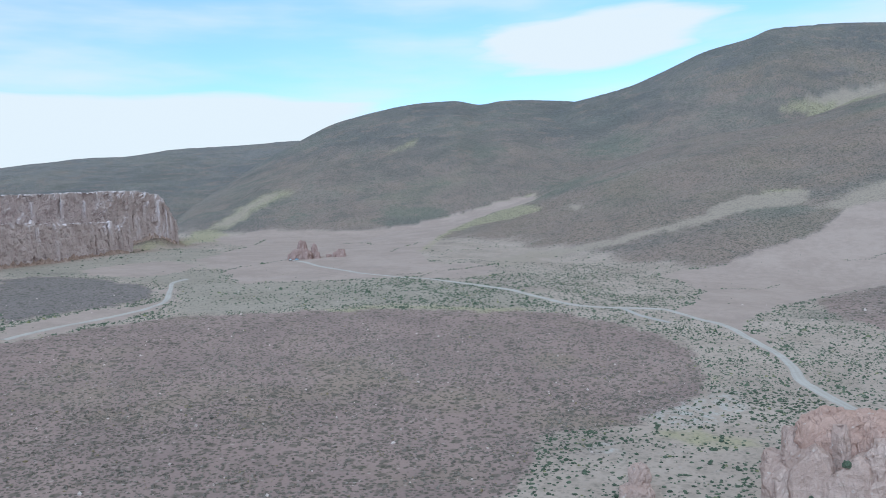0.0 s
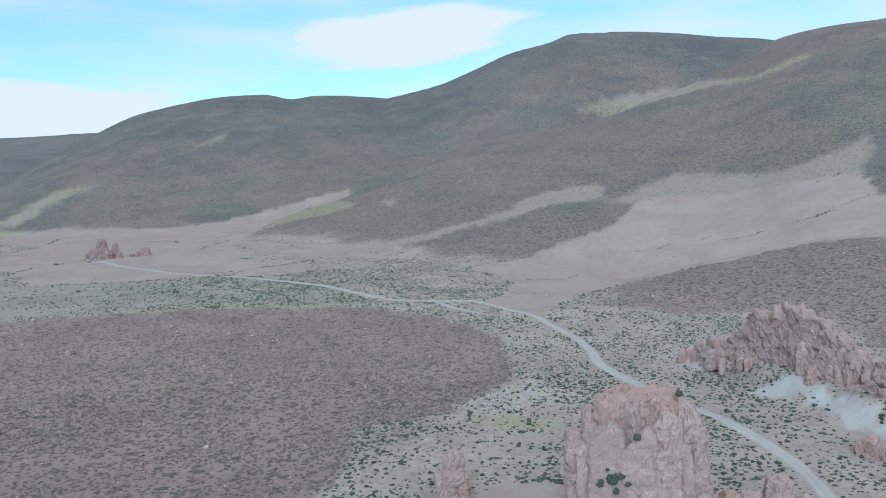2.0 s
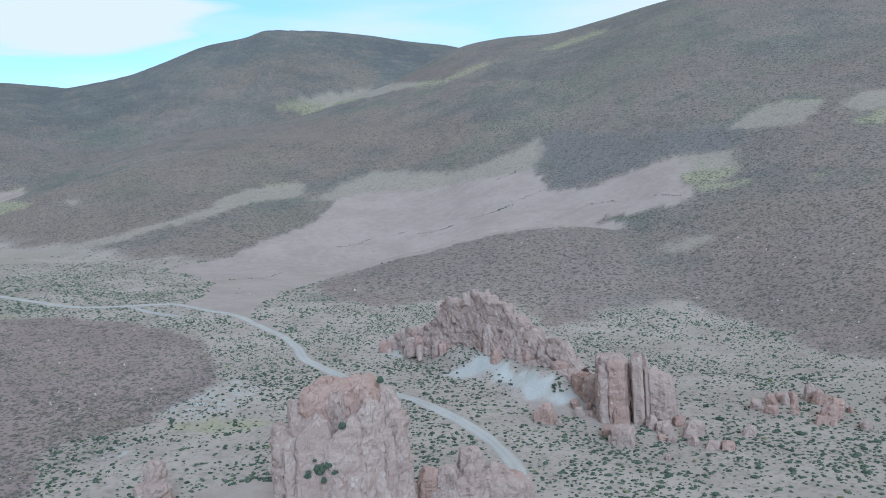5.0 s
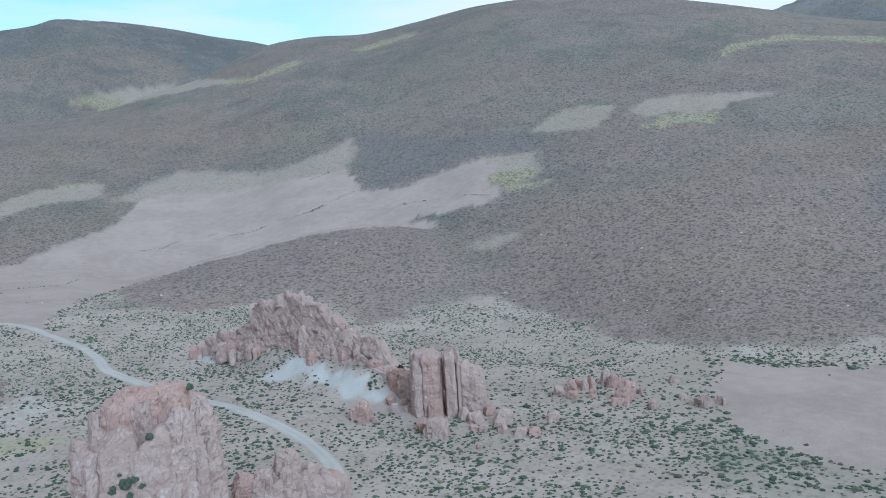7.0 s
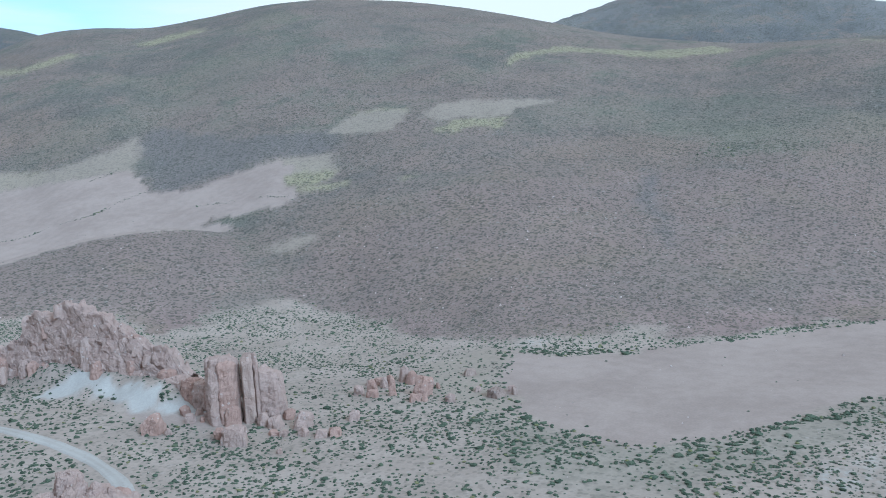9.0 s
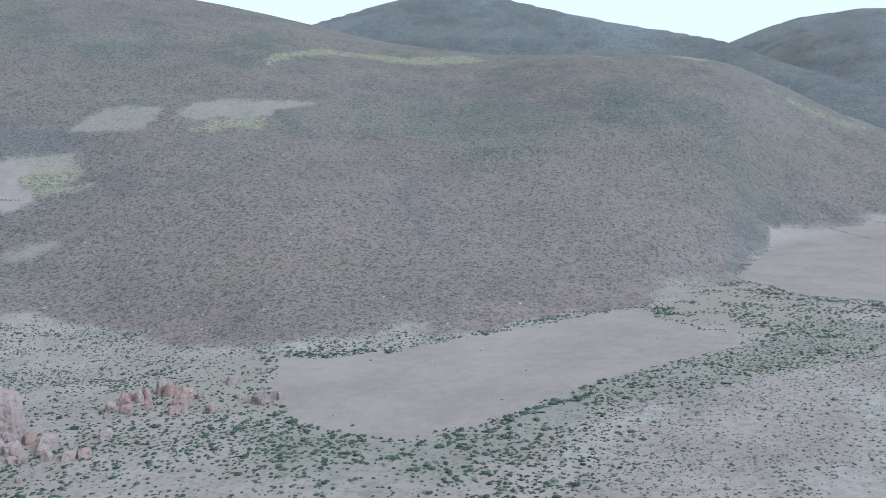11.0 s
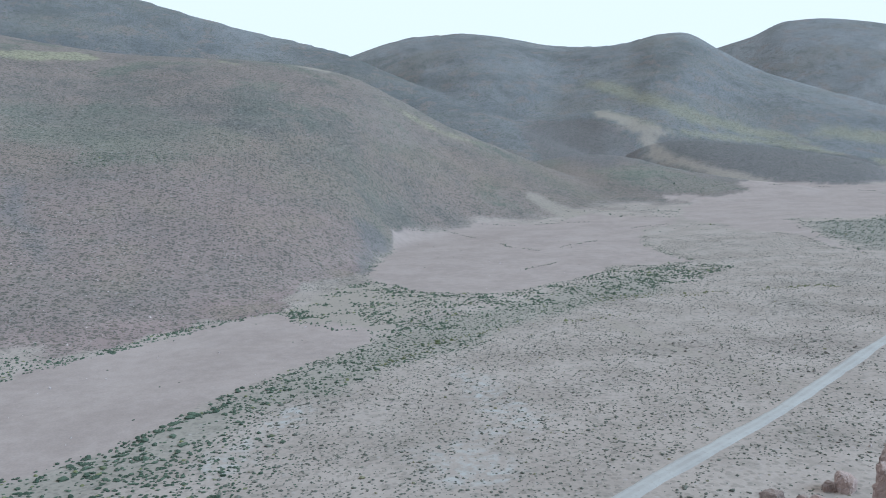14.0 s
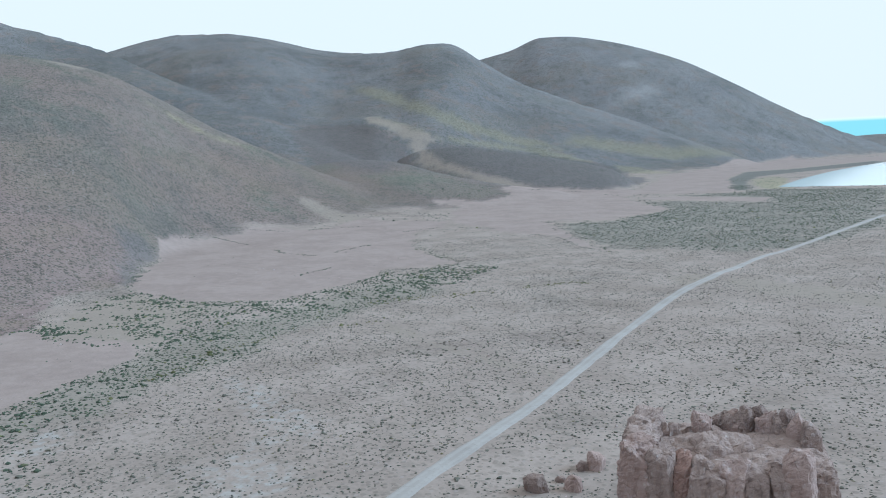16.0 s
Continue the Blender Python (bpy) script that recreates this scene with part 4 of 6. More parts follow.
# ---- ground sheet ----
def edge_distance(x, y, outline):
    """Metres outside (negative) or inside (positive) an outline."""
    best = np.full(x.shape, 1e9)
    inside = np.zeros(x.shape, bool)
    for (ax, ay), (bx, by) in zip(outline, np.roll(outline, -1, 0)):
        dx, dy = bx - ax, by - ay
        u = np.clip(((x - ax) * dx + (y - ay) * dy) / (dx * dx + dy * dy + 1e-9), 0, 1)
        best = np.minimum(best, np.hypot(x - ax - u * dx, y - ay - u * dy))
        if dy:
            inside ^= ((ay > y) != (by > y)) & (x < ax + (y - ay) * dx / dy)
    return np.where(inside, best, -best)


KINDS = ("sand", "pale", "brown", "green", "yellow", "dark", "dust", "wash", "marsh", "rust", "clumps", "soil")


def cover_at(x, y):
    """How much of each ground cover and painted haze lies at places, and the distance to the nearest bare sand's edge.
    """
    r = np.hypot(x, y)
    warp = np.clip(r / 300, 0.6, 1.3)
    wx = x + (fbm(x, y, 14, 3, 51) * 4.5 + fbm(x, y, 4, 2, 55) * 2.5) * warp
    wy = y + (fbm(x, y, 14, 3, 61) * 4.5 + fbm(x, y, 4, 2, 65) * 2.5) * warp
    out = {k: np.zeros(x.shape) for k in KINDS}
    bank = np.full(x.shape, -1e9)
    for kind, feather, outline in AREAS:
        reach = 6 * feather + 30
        near = (wx > outline[:, 0].min() - reach) & (wx < outline[:, 0].max() + reach) & (wy > outline[:, 1].min() - reach) & (wy < outline[:, 1].max() + reach)
        if not near.any():
            continue
        d = edge_distance(wx[near], wy[near], outline)
        f = feather * (0.5 if kind in ("sand", "brown", "dust") else 1.0)
        d2 = d + fbm(x[near], y[near], 9, 3, 83) * (2 + feather * 0.9)
        out[kind][near] = np.maximum(out[kind][near], smooth(-f, f, d2))
        if kind == "sand":
            bank[near] = np.maximum(bank[near], d)
    out["hill"] = smooth(1.0, 9.0, height(x, y, True) + fbm(x, y, 30, 3, 71) * 7)
    for kind in ("hill", "brown", "rust"):
        out[kind] = out[kind] * (1 - out["soil"])
    # aerial haze to be mixed into the colour of distant ground
    out["pale_haze"] = smooth(1950, 2700, r + fbm(x, y, 300, 3, 85) * 400)
    # haze laid on nearer and stronger over the mountains by the lake
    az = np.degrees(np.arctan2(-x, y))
    out["pale_haze"] = np.maximum(out["pale_haze"], smooth(-93, -107, az + fbm(x, y, 300, 3, 87) * 8) * smooth(1050, 1700, r) * (1 - out["dark"]) * 0.55)
    out["pale_haze"] *= 1 - 0.6 * smooth(-60, -30, az)
    # where the far slopes darken and take on haze colour, by distance
    out["hazy_slope"] = smooth(1150, 1850, r + fbm(x, y, 300, 3, 81) * 500)
    return out, bank


AZ = np.concatenate([np.arange(-150, 32, 0.15), np.arange(32, 210, 2.0)])
RINGS = np.concatenate([[0.05, 20, 40, 60, 80, 100], np.geomspace(120, 4900, 340)])


def ground_mesh():
    A, R = np.meshgrid(np.radians(AZ), RINGS)
    X, Y = -np.sin(A) * R, np.cos(A) * R
    Z = height(X, Y)
    nr, na = X.shape
    co = np.stack([X, Y, Z], -1).reshape(-1, 3)
    i, j = np.meshgrid(np.arange(nr - 1), np.arange(na), indexing="ij")
    k = (j + 1) % na
    f = np.stack([i * na + j, i * na + k, (i + 1) * na + k, (i + 1) * na + j], -1).reshape(-1, 4)[:, ::-1]
    me = bpy.data.meshes.new("ground")
    me.vertices.add(len(co))
    me.vertices.foreach_set("co", co.ravel())
    me.loops.add(f.size)
    me.loops.foreach_set("vertex_index", f.ravel())
    me.polygons.add(len(f))
    me.polygons.foreach_set("loop_start", np.arange(len(f)) * 4)
    me.polygons.foreach_set("use_smooth", np.ones(len(f), bool))
    me.update(calc_edges=True)
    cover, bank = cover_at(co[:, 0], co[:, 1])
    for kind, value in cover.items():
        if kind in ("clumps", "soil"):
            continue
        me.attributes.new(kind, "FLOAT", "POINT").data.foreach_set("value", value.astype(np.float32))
    return me, Z


me, GRID = ground_mesh()
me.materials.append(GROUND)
ground = tagged(new("ground", me), "dry valley floor of pale soil and stony brown hills", "ground", kind="structure")


def ground_z(x, y):
    """The height of the ground sheet itself at places."""
    x, y = np.asarray(x, float), np.asarray(y, float)
    az, r = np.degrees(np.arctan2(-x, y)), np.hypot(x, y)
    az = np.where(az < -150, az + 360, az)
    j = np.clip(np.searchsorted(AZ, az) - 1, 0, len(AZ) - 2)
    i = np.clip(np.searchsorted(RINGS, r) - 1, 0, len(RINGS) - 2)
    u = np.clip((az - AZ[j]) / (AZ[j + 1] - AZ[j]), 0, 1)
    v = np.clip((r - RINGS[i]) / (RINGS[i + 1] - RINGS[i]), 0, 1)
    return (GRID[i, j] * (1 - u) + GRID[i, j + 1] * u) * (1 - v) + (GRID[i + 1, j] * (1 - u) + GRID[i + 1, j + 1] * u) * v


def polar(az, r):
    return -math.sin(radians(az)) * r, math.cos(radians(az)) * r


def solid(name, co, faces, material, smooth_=False):
    """A mesh object from arrays of places and of faces with equal numbers of corners."""
    me = bpy.data.meshes.new(name)
    faces = np.asarray(faces)
    me.vertices.add(len(co))
    me.vertices.foreach_set("co", np.asarray(co, float).ravel())
    me.loops.add(faces.size)
    me.loops.foreach_set("vertex_index", faces.ravel())
    me.polygons.add(len(faces))
    me.polygons.foreach_set("loop_start", np.arange(len(faces)) * faces.shape[1])
    me.polygons.foreach_set("use_smooth", np.full(len(faces), smooth_))
    me.update(calc_edges=True)
    me.materials.append(material)
    return new(name, me)


def spline(points, pace):
    """Places along a smooth line through points, about every pace metres."""
    p = np.array(points, float)
    p = np.concatenate([[2 * p[0] - p[1]], p, [2 * p[-1] - p[-2]]])
    out = []
    for a, b, c, d in zip(p, p[1:], p[2:], p[3:]):
        for u in np.linspace(0, 1, max(2, int(np.hypot(*(c - b)) / pace)), endpoint=False):
            out.append(0.5 * (2 * b + (c - a) * u + (2 * a - 5 * b + 4 * c - d) * u**2 + (3 * b - a - 3 * c + d) * u**3))
    return np.array(out + [p[-2]])


ROAD_LINES = []


def track(name, wide, points, material, label, proud=0.1):
    """A worn dirt track laid on the ground, with uneven edges."""
    line = spline(points, 2.0)
    ROAD_LINES.append((wide, line))
    way = np.gradient(line, axis=0)
    way /= np.linalg.norm(way, axis=1)[:, None]
    side = np.stack([way[:, 1], -way[:, 0]], 1)
    s = np.linspace(-1, 1, 9)
    n = np.arange(len(line))
    half = wide / 2 * (1 + 0.25 * fbm(n * 2.0, n * 0.0, 18, 3, 5))
    jag = 0.35 * fbm(n * 2.0, n * 0.0, 5, 3, 15)
    P = line[:, None] + side[:, None] * (s[None, :, None] * half[:, None, None] + (jag[:, None] * np.abs(s))[..., None])
    Z = ground_z(P[..., 0], P[..., 1]) + proud * (1 - np.abs(s) ** 6)[None] - 0.12 * (np.abs(s) > 0.99)[None]
    Z += 0.05 - 0.05 * np.exp(-((np.abs(s) - 0.45) / 0.2) ** 2)[None]
    co = np.concatenate([P, Z[..., None]], -1).reshape(-1, 3)
    i, j = np.meshgrid(np.arange(len(line) - 1), np.arange(8), indexing="ij")
    f = np.stack([i * 9 + j, (i + 1) * 9 + j, (i + 1) * 9 + j + 1, i * 9 + j + 1], -1).reshape(-1, 4)
    ob = solid(name, co, f, material, True)
    ob.data.attributes.new("across", "FLOAT", "POINT").data.foreach_set("value", np.tile(s, len(line)).astype(np.float32))
    return tagged(ob, label, "road", kind="structure")


track("road", *ROAD, ROAD_DUST, "pale dusty dirt road winding between the rocks", 0.15)
track("road", *LAKE_ROAD, ROAD_DUST, "straight pale dirt road over the scrub plain", 0.15)
track("road", *SIDE_TRACK, TRACK_DUST, "faint side track off the dirt road")
track("road", *STREAM_TRACK, ROAD_DUST, "pale track bending over the stream bed", 0.2)

# lake, level in its basin
a = np.radians(np.concatenate([np.arange(-137.5, -156, -0.5), np.arange(-158, -222, -3.0)]))
rr = np.geomspace(1180, 3600, 30)
A2, R2 = np.meshgrid(a, rr)
i, j = np.meshgrid(np.arange(29), np.arange(len(a) - 1), indexing="ij")
k = i * len(a) + j
lake = solid("water", np.stack([-np.sin(A2) * R2, np.cos(A2) * R2, np.full(A2.shape, -0.3)], -1).reshape(-1, 3),
             np.stack([k, k + 1, k + 1 + len(a), k + len(a)], -1).reshape(-1, 4)[:, ::-1], WATER, True)
tagged(lake, "still shallow lake mirroring the white sky", "lake", kind="structure")

# ---- where the rocks stand ----
# compass angle, distance and top of each block of the rock wall
WALL = [
    (-29.41, 325, 11.9), (-30.33, 320, 15.7), (-31.25, 315, 18.3), (-32.16, 310, 19.7), (-32.91, 307, 28.7),
    (-33.64, 303, 29.7), (-34.44, 299, 27.2), (-35.16, 296, 33.0), (-36.0, 291, 32.4), (-36.89, 286, 29.6),
    (-37.62, 283, 28.0), (-38.33, 279, 25.0), (-39.05, 275, 22.2), (-39.78, 271, 20.2), (-40.51, 267, 17.6),
]
LOW_WALL = [
    (-41.04, 266, 12.1), (-41.76, 260, 10.9), (-42.58, 254, 10.9), (-43.45, 248, 11.1), (-44.09, 244, 11.8),
]
# x, y, width and height of boulders
WALL_BOULDERS = [
    (148.5, 176.7, 6.7, 7.7), (149.2, 181.6, 3.1, 3.7), (149.5, 172.3, 2.6, 2.7), (163.4, 180.8, 3.9, 3.5),
    (159.2, 175.1, 3.1, 3.8), (165.5, 177.7, 2.4, 2.7), (161.2, 172.0, 1.7, 2.2), (164.4, 173.4, 1.9, 2.3),
    (152.5, 151.0, 8.6, 6.5), (154.0, 157.8, 4.5, 3.9), (166.5, 153.4, 3.9, 4.7), (167.0, 149.6, 4.9, 4.3),
    (173.7, 150.7, 3.7, 4.0), (168.6, 142.2, 5.8, 6.3), (161.9, 142.7, 2.8, 2.4), (161.8, 146.1, 3.2, 1.7),
    (164.2, 138.0, 3.4, 3.1), (164.9, 132.5, 3.7, 2.7), (166.6, 129.3, 4.6, 3.0), (179.2, 131.9, 4.2, 3.9),
    (151.0, 134.6, 2.2, 2.0),
]
HEAP_BOULDERS = [
    (203.2, 147.7, 4.3, 2.8), (209.4, 146.7, 3.3, 4.0), (201.4, 141.5, 3.9, 2.3), (213.2, 144.9, 2.8, 3.7),
    (214.7, 142.9, 3.0, 4.1), (205.3, 136.0, 2.8, 3.1), (221.2, 142.7, 4.1, 5.4), (219.3, 138.7, 3.7, 4.1),
    (207.7, 127.9, 6.0, 6.6), (217.0, 129.9, 2.5, 3.6), (201.3, 126.3, 4.4, 2.3), (216.0, 148.6, 3.0, 2.5),
    (213.4, 151.2, 2.6, 2.1), (217.2, 127.0, 1.8, 2.0), (203.0, 123.5, 2.4, 1.5),
]
FLAT_BOULDERS = [
    (234.3, 124.9, 4.2, 2.2), (218.8, 114.1, 2.8, 1.6), (216.1, 106.2, 6.6, 2.7), (222.2, 104.1, 2.8, 1.9),
    (219.0, 101.4, 2.4, 2.6), (205.6, 116.4, 2.7, 2.6), (123.4, -90.1, 5.0, 3.5), (119.3, -96.0, 3.9, 2.8),
    (125.9, -103.2, 2.7, 2.1), (125.8, -105.5, 4.9, 3.2), (124.1, -96.0, 1.9, 1.3), (154.8, 278.6, 2.2, 2.2),
    (154.3, 283.6, 2.7, 2.2),
]

import itertools

# ---- rocks ----
def noise3(x, y, z, seed=0):
    ix, iy, iz = np.floor(x), np.floor(y), np.floor(z)
    fz = z - iz
    fz = fz * fz * (3 - 2 * fz)
    k = (iz.astype(np.int64) * 7919) % 100003
    ux, uy = ix, iy
    fx, fy = x - ix, y - iy
    fx, fy = fx * fx * (3 - 2 * fx), fy * fy * (3 - 2 * fy)

    def plane(k):
        a, b = lattice(ux + k * 13, uy - k * 7, seed), lattice(ux + 1 + k * 13, uy - k * 7, seed)
        c, d = lattice(ux + k * 13, uy + 1 - k * 7, seed), lattice(ux + 1 + k * 13, uy + 1 - k * 7, seed)
        return a + (b - a) * fx + (c - a) * fy + (a - b - c + d) * fx * fy

    low = plane(k)
    return low + (plane((k + 7919) % 100003) - low) * fz


def fbm3(p, size, octaves=3, seed=0):
    total, gain = 0.0, 1.0
    sx, sy, sz = size
    for o in range(octaves):
        f = 2.0**o
        total = total + gain * (noise3(p[:, 0] / sx * f, p[:, 1] / sy * f, p[:, 2] / sz * f, seed + o * 17) - 0.5)
        gain *= 0.55
    return total


def worley(p, size, seed=0):
    """Split space into uneven blocks: each place's block value and its distance from the nearest joint."""
    q = p / np.asarray(size, float)
    base = np.floor(q).astype(np.int64)
    f1, f2 = np.full(len(q), 9.0), np.full(len(q), 9.0)
    value = np.zeros(len(q))
    for d in itertools.product((-1, 0, 1), repeat=3):
        c = base + np.array(d)
        n = (c[:, 0] * 374761393 + c[:, 1] * 668265263 + c[:, 2] * 1440662683 + seed * 974634777) & 0x7FFFFFFF
        n = ((n ^ (n >> 13)) * 1274126177) & 0x7FFFFFFF
        n = n ^ (n >> 16)
        spot = c + np.stack([n & 255, (n >> 8) & 255, (n >> 16) & 255], 1) / 255.0
        dist = np.linalg.norm(q - spot, axis=1)
        closer = dist < f1
        f2 = np.where(closer, f1, np.minimum(f2, dist))
        f1 = np.where(closer, dist, f1)
        value = np.where(closer, ((n >> 4) & 1023) / 1023.0, value)
    return value, f2 - f1


def box_grid(nx, ny, nz):
    """The skin of a cube from -1 to 1 as a grid of quads."""
    co, faces, base = [], [], 0
    for axis, n, m in ((0, ny, nz), (1, nx, nz), (2, nx, ny)):
        for side in (-1, 1):
            u, v = np.meshgrid(np.linspace(-1, 1, n + 1), np.linspace(-1, 1, m + 1), indexing="ij")
            w = np.full(u.shape, float(side))
            p = {0: (w, u, v), 1: (u, w, v), 2: (u, v, w)}[axis]
            co.append(np.stack(p, -1).reshape(-1, 3))
            i, j = np.meshgrid(np.arange(n), np.arange(m), indexing="ij")
            k = base + i * (m + 1) + j
            q = np.stack([k, k + m + 1, k + m + 2, k + 1], -1).reshape(-1, 4)
            faces.append(q if (side > 0) == (axis != 1) else q[:, ::-1])
            base += (n + 1) * (m + 1)
    co = np.concatenate(co)
    faces = np.concatenate(faces)
    key, back = np.unique(np.round(co * 10000).astype(np.int64), axis=0, return_inverse=True)
    return key / 10000.0, back.ravel()[faces]


def chunk(w, d, h, seed, detail=0.6, hard=7.0, taper=0.86, rough=1.0, slant=0.0, cuts=(0.7, 0.94), planes=14):
    """A weathered block of jointed tuff, standing on z = 0: places and faces."""
    nx, ny, nz = (int(min(46, max(3, round(s / detail)))) for s in (w, d, h))
    p, faces = box_grid(nx, ny, nz)
    norm = (np.abs(p) ** hard).sum(1) ** (1 / hard)
    q = p / norm[:, None]
    up = (q[:, 2] + 1) / 2
    thin = 1 - (1 - taper) * up**1.5
    co = np.stack([q[:, 0] * w / 2 * thin, q[:, 1] * d / 2 * thin, up * h], 1)
    at = co + np.array([seed * 3.17, seed * 5.31, seed * 1.73])
    out = np.stack([q[:, 0], q[:, 1], q[:, 2] * 0.6], 1)
    out /= np.linalg.norm(out, axis=1)[:, None] + 1e-9
    m = min(w, d, h)
    # broken faces: planes that slice corners off
    cut = random.Random(seed)
    mid_z = np.array([0, 0, h * 0.5])
    for k in range(planes):
        a, tip = cut.uniform(0, 6.283), cut.choice((0.0, 0.1, 0.25, 0.6, 1.1))
        nrm = np.array([math.cos(a), math.sin(a), tip])
        nrm /= np.linalg.norm(nrm)
        reach = np.abs(nrm * np.array([w, d, h]) / 2).sum()
        over = (co - mid_z) @ nrm - reach * cut.uniform(*cuts)
        co = co - np.clip(over, 0, None)[:, None] * nrm * 0.95
    push = fbm3(at, (m * 0.5, m * 0.5, m * 0.7), 3, seed) * 0.16 * m
    lump = min(3.2, max(0.8, m * 0.3))
    block, joint = worley(at + fbm3(at, (2.0, 2.0, 2.0), 2, seed + 21)[:, None] * 0.8, (lump, lump, lump * 1.5), seed + 3)
    push += (block - 0.5) * 0.085 * min(m, 6) - np.clip(0.07 - joint, 0, 1) / 0.07 * 0.03 * min(m, 6)
    push += fbm3(at, (1.5, 1.5, 11.0), 3, seed + 23) * 0.12 * min(m, 6)
    block, joint = worley(at, (lump * 0.4, lump * 0.4, lump * 0.45), seed + 7)
    push += (block - 0.5) * 0.055 * min(m, 6)
    push += fbm3(at, (7.0, 7.0, 1.3), 2, seed + 5) * 0.08 * min(m, 6)
    push += fbm3(at, (1.0, 1.0, 1.0), 2, seed + 9) * 0.05 * min(m, 5)
    co = co + out * (push * rough)[:, None]
    co[:, 2] += slant * co[:, 0] * up
    co[:, 2] = np.maximum(co[:, 2], 0.0)
    return co, faces


def scarp(line, base, front, back, pace, seed, lump, crest, tall_=2.2, bulge=1.0):
    """A continuous jointed rock face along a line of (right, away, top): places and faces."""
    p = np.array(line, float)
    run = np.concatenate([[0], np.cumsum(np.hypot(*np.diff(p[:, :2], axis=0).T))])
    n = int(run[-1] / pace)
    s = np.linspace(0, run[-1], n)
    u, v, top = (np.interp(s, run, p[:, k]) for k in range(3))
    for _ in range(3):
        u[1:-1], v[1:-1] = (u[:-2] + u[1:-1] * 2 + u[2:]) / 4, (v[:-2] + v[1:-1] * 2 + v[2:]) / 4
    du, dv = np.gradient(u), np.gradient(v)
    ln = np.hypot(du, dv)
    nu, nv = dv / ln, -du / ln            # towards the front
    tall = int((np.max(top) - base) / pace)
    k = np.concatenate([np.linspace(0, 1, tall), np.full(4, 1.0), np.linspace(1, 0, tall // 2)])
    off = np.concatenate([front * (1 - np.linspace(0, 1, tall)) ** 1.4 + 1.5, np.linspace(1.0, -1.5, 4), -2.0 - back * (1 - np.linspace(1, 0, tall // 2))])
    U, V = u[:, None] + nu[:, None] * off, v[:, None] + nv[:, None] * off
    Z = base + (top[:, None] - base) * k
    at = np.stack([U, V, Z], -1).reshape(-1, 3) + seed * 3.7
    wobble = fbm3(at, (lump, lump, lump), 2, seed + 2)[:, None] * lump * 0.25
    block, joint = worley(at + wobble, (lump, lump, lump * tall_), seed)
    push = (block - 0.5) * lump * 0.7 - np.clip(0.12 - joint, 0, 1) / 0.12 * lump * 0.22
    lift = (block - 0.5) * crest
    block, joint = worley(at + wobble * 0.4, (lump * 0.42, lump * 0.42, lump * 0.55), seed + 5)
    push += (block - 0.5) * lump * 0.34 + fbm3(at, (lump * 4, lump * 4, lump * 5), 3, seed + 9) * lump * 1.3
    lift += (block - 0.5) * crest * 0.8
    push, lift = push.reshape(U.shape) * bulge, lift.reshape(U.shape) * k
    way = np.sign(off + 0.01)
    U, V, Z = U + nu[:, None] * push * way, V + nv[:, None] * push * way, Z + lift
    co = np.stack([U, V, Z], -1).reshape(-1, 3)
    m = len(k)
    i, j = np.meshgrid(np.arange(n - 1), np.arange(m - 1), indexing="ij")
    q = i * m + j
    return co, np.stack([q, q + m, q + m + 1, q + 1], -1).reshape(-1, 4)


def part(name, data, material, parent, label="", spin=0.0, place=(0, 0, 0), smooth_=False):
    """One piece of a thing, as a mesh of its own under it."""
    co, faces = data
    ob = solid(name, co, faces, material, smooth_)
    ob.parent = parent
    ob.matrix_basis = pose(*place, 0, 0, spin)
    return tagged(ob, label) if label else ob


def outcrop(name, az, r, label, category, blocks, sink=1.5):
    """A rock of several joined blocks. Blocks: name, metres to the right, metres away, width, depth, top over the valley floor,
    turn, material and options."""
    x, y = polar(az, r)
    z = float(ground_z(x, y)) - sink
    root = new(name)
    root.matrix_world = pose(x, y, z, 0, 0, az)
    tagged(root, label, category)
    for n, (piece, u, v, w, d, top, turn, material, more) in enumerate(blocks):
        seed = int(abs(az) * 31 + n * 7 + r) % 900
        part(piece, chunk(w, d, top - z, seed, **more), material, root, "", turn, (u, v, 0))
    return root


RND = random.Random(4)

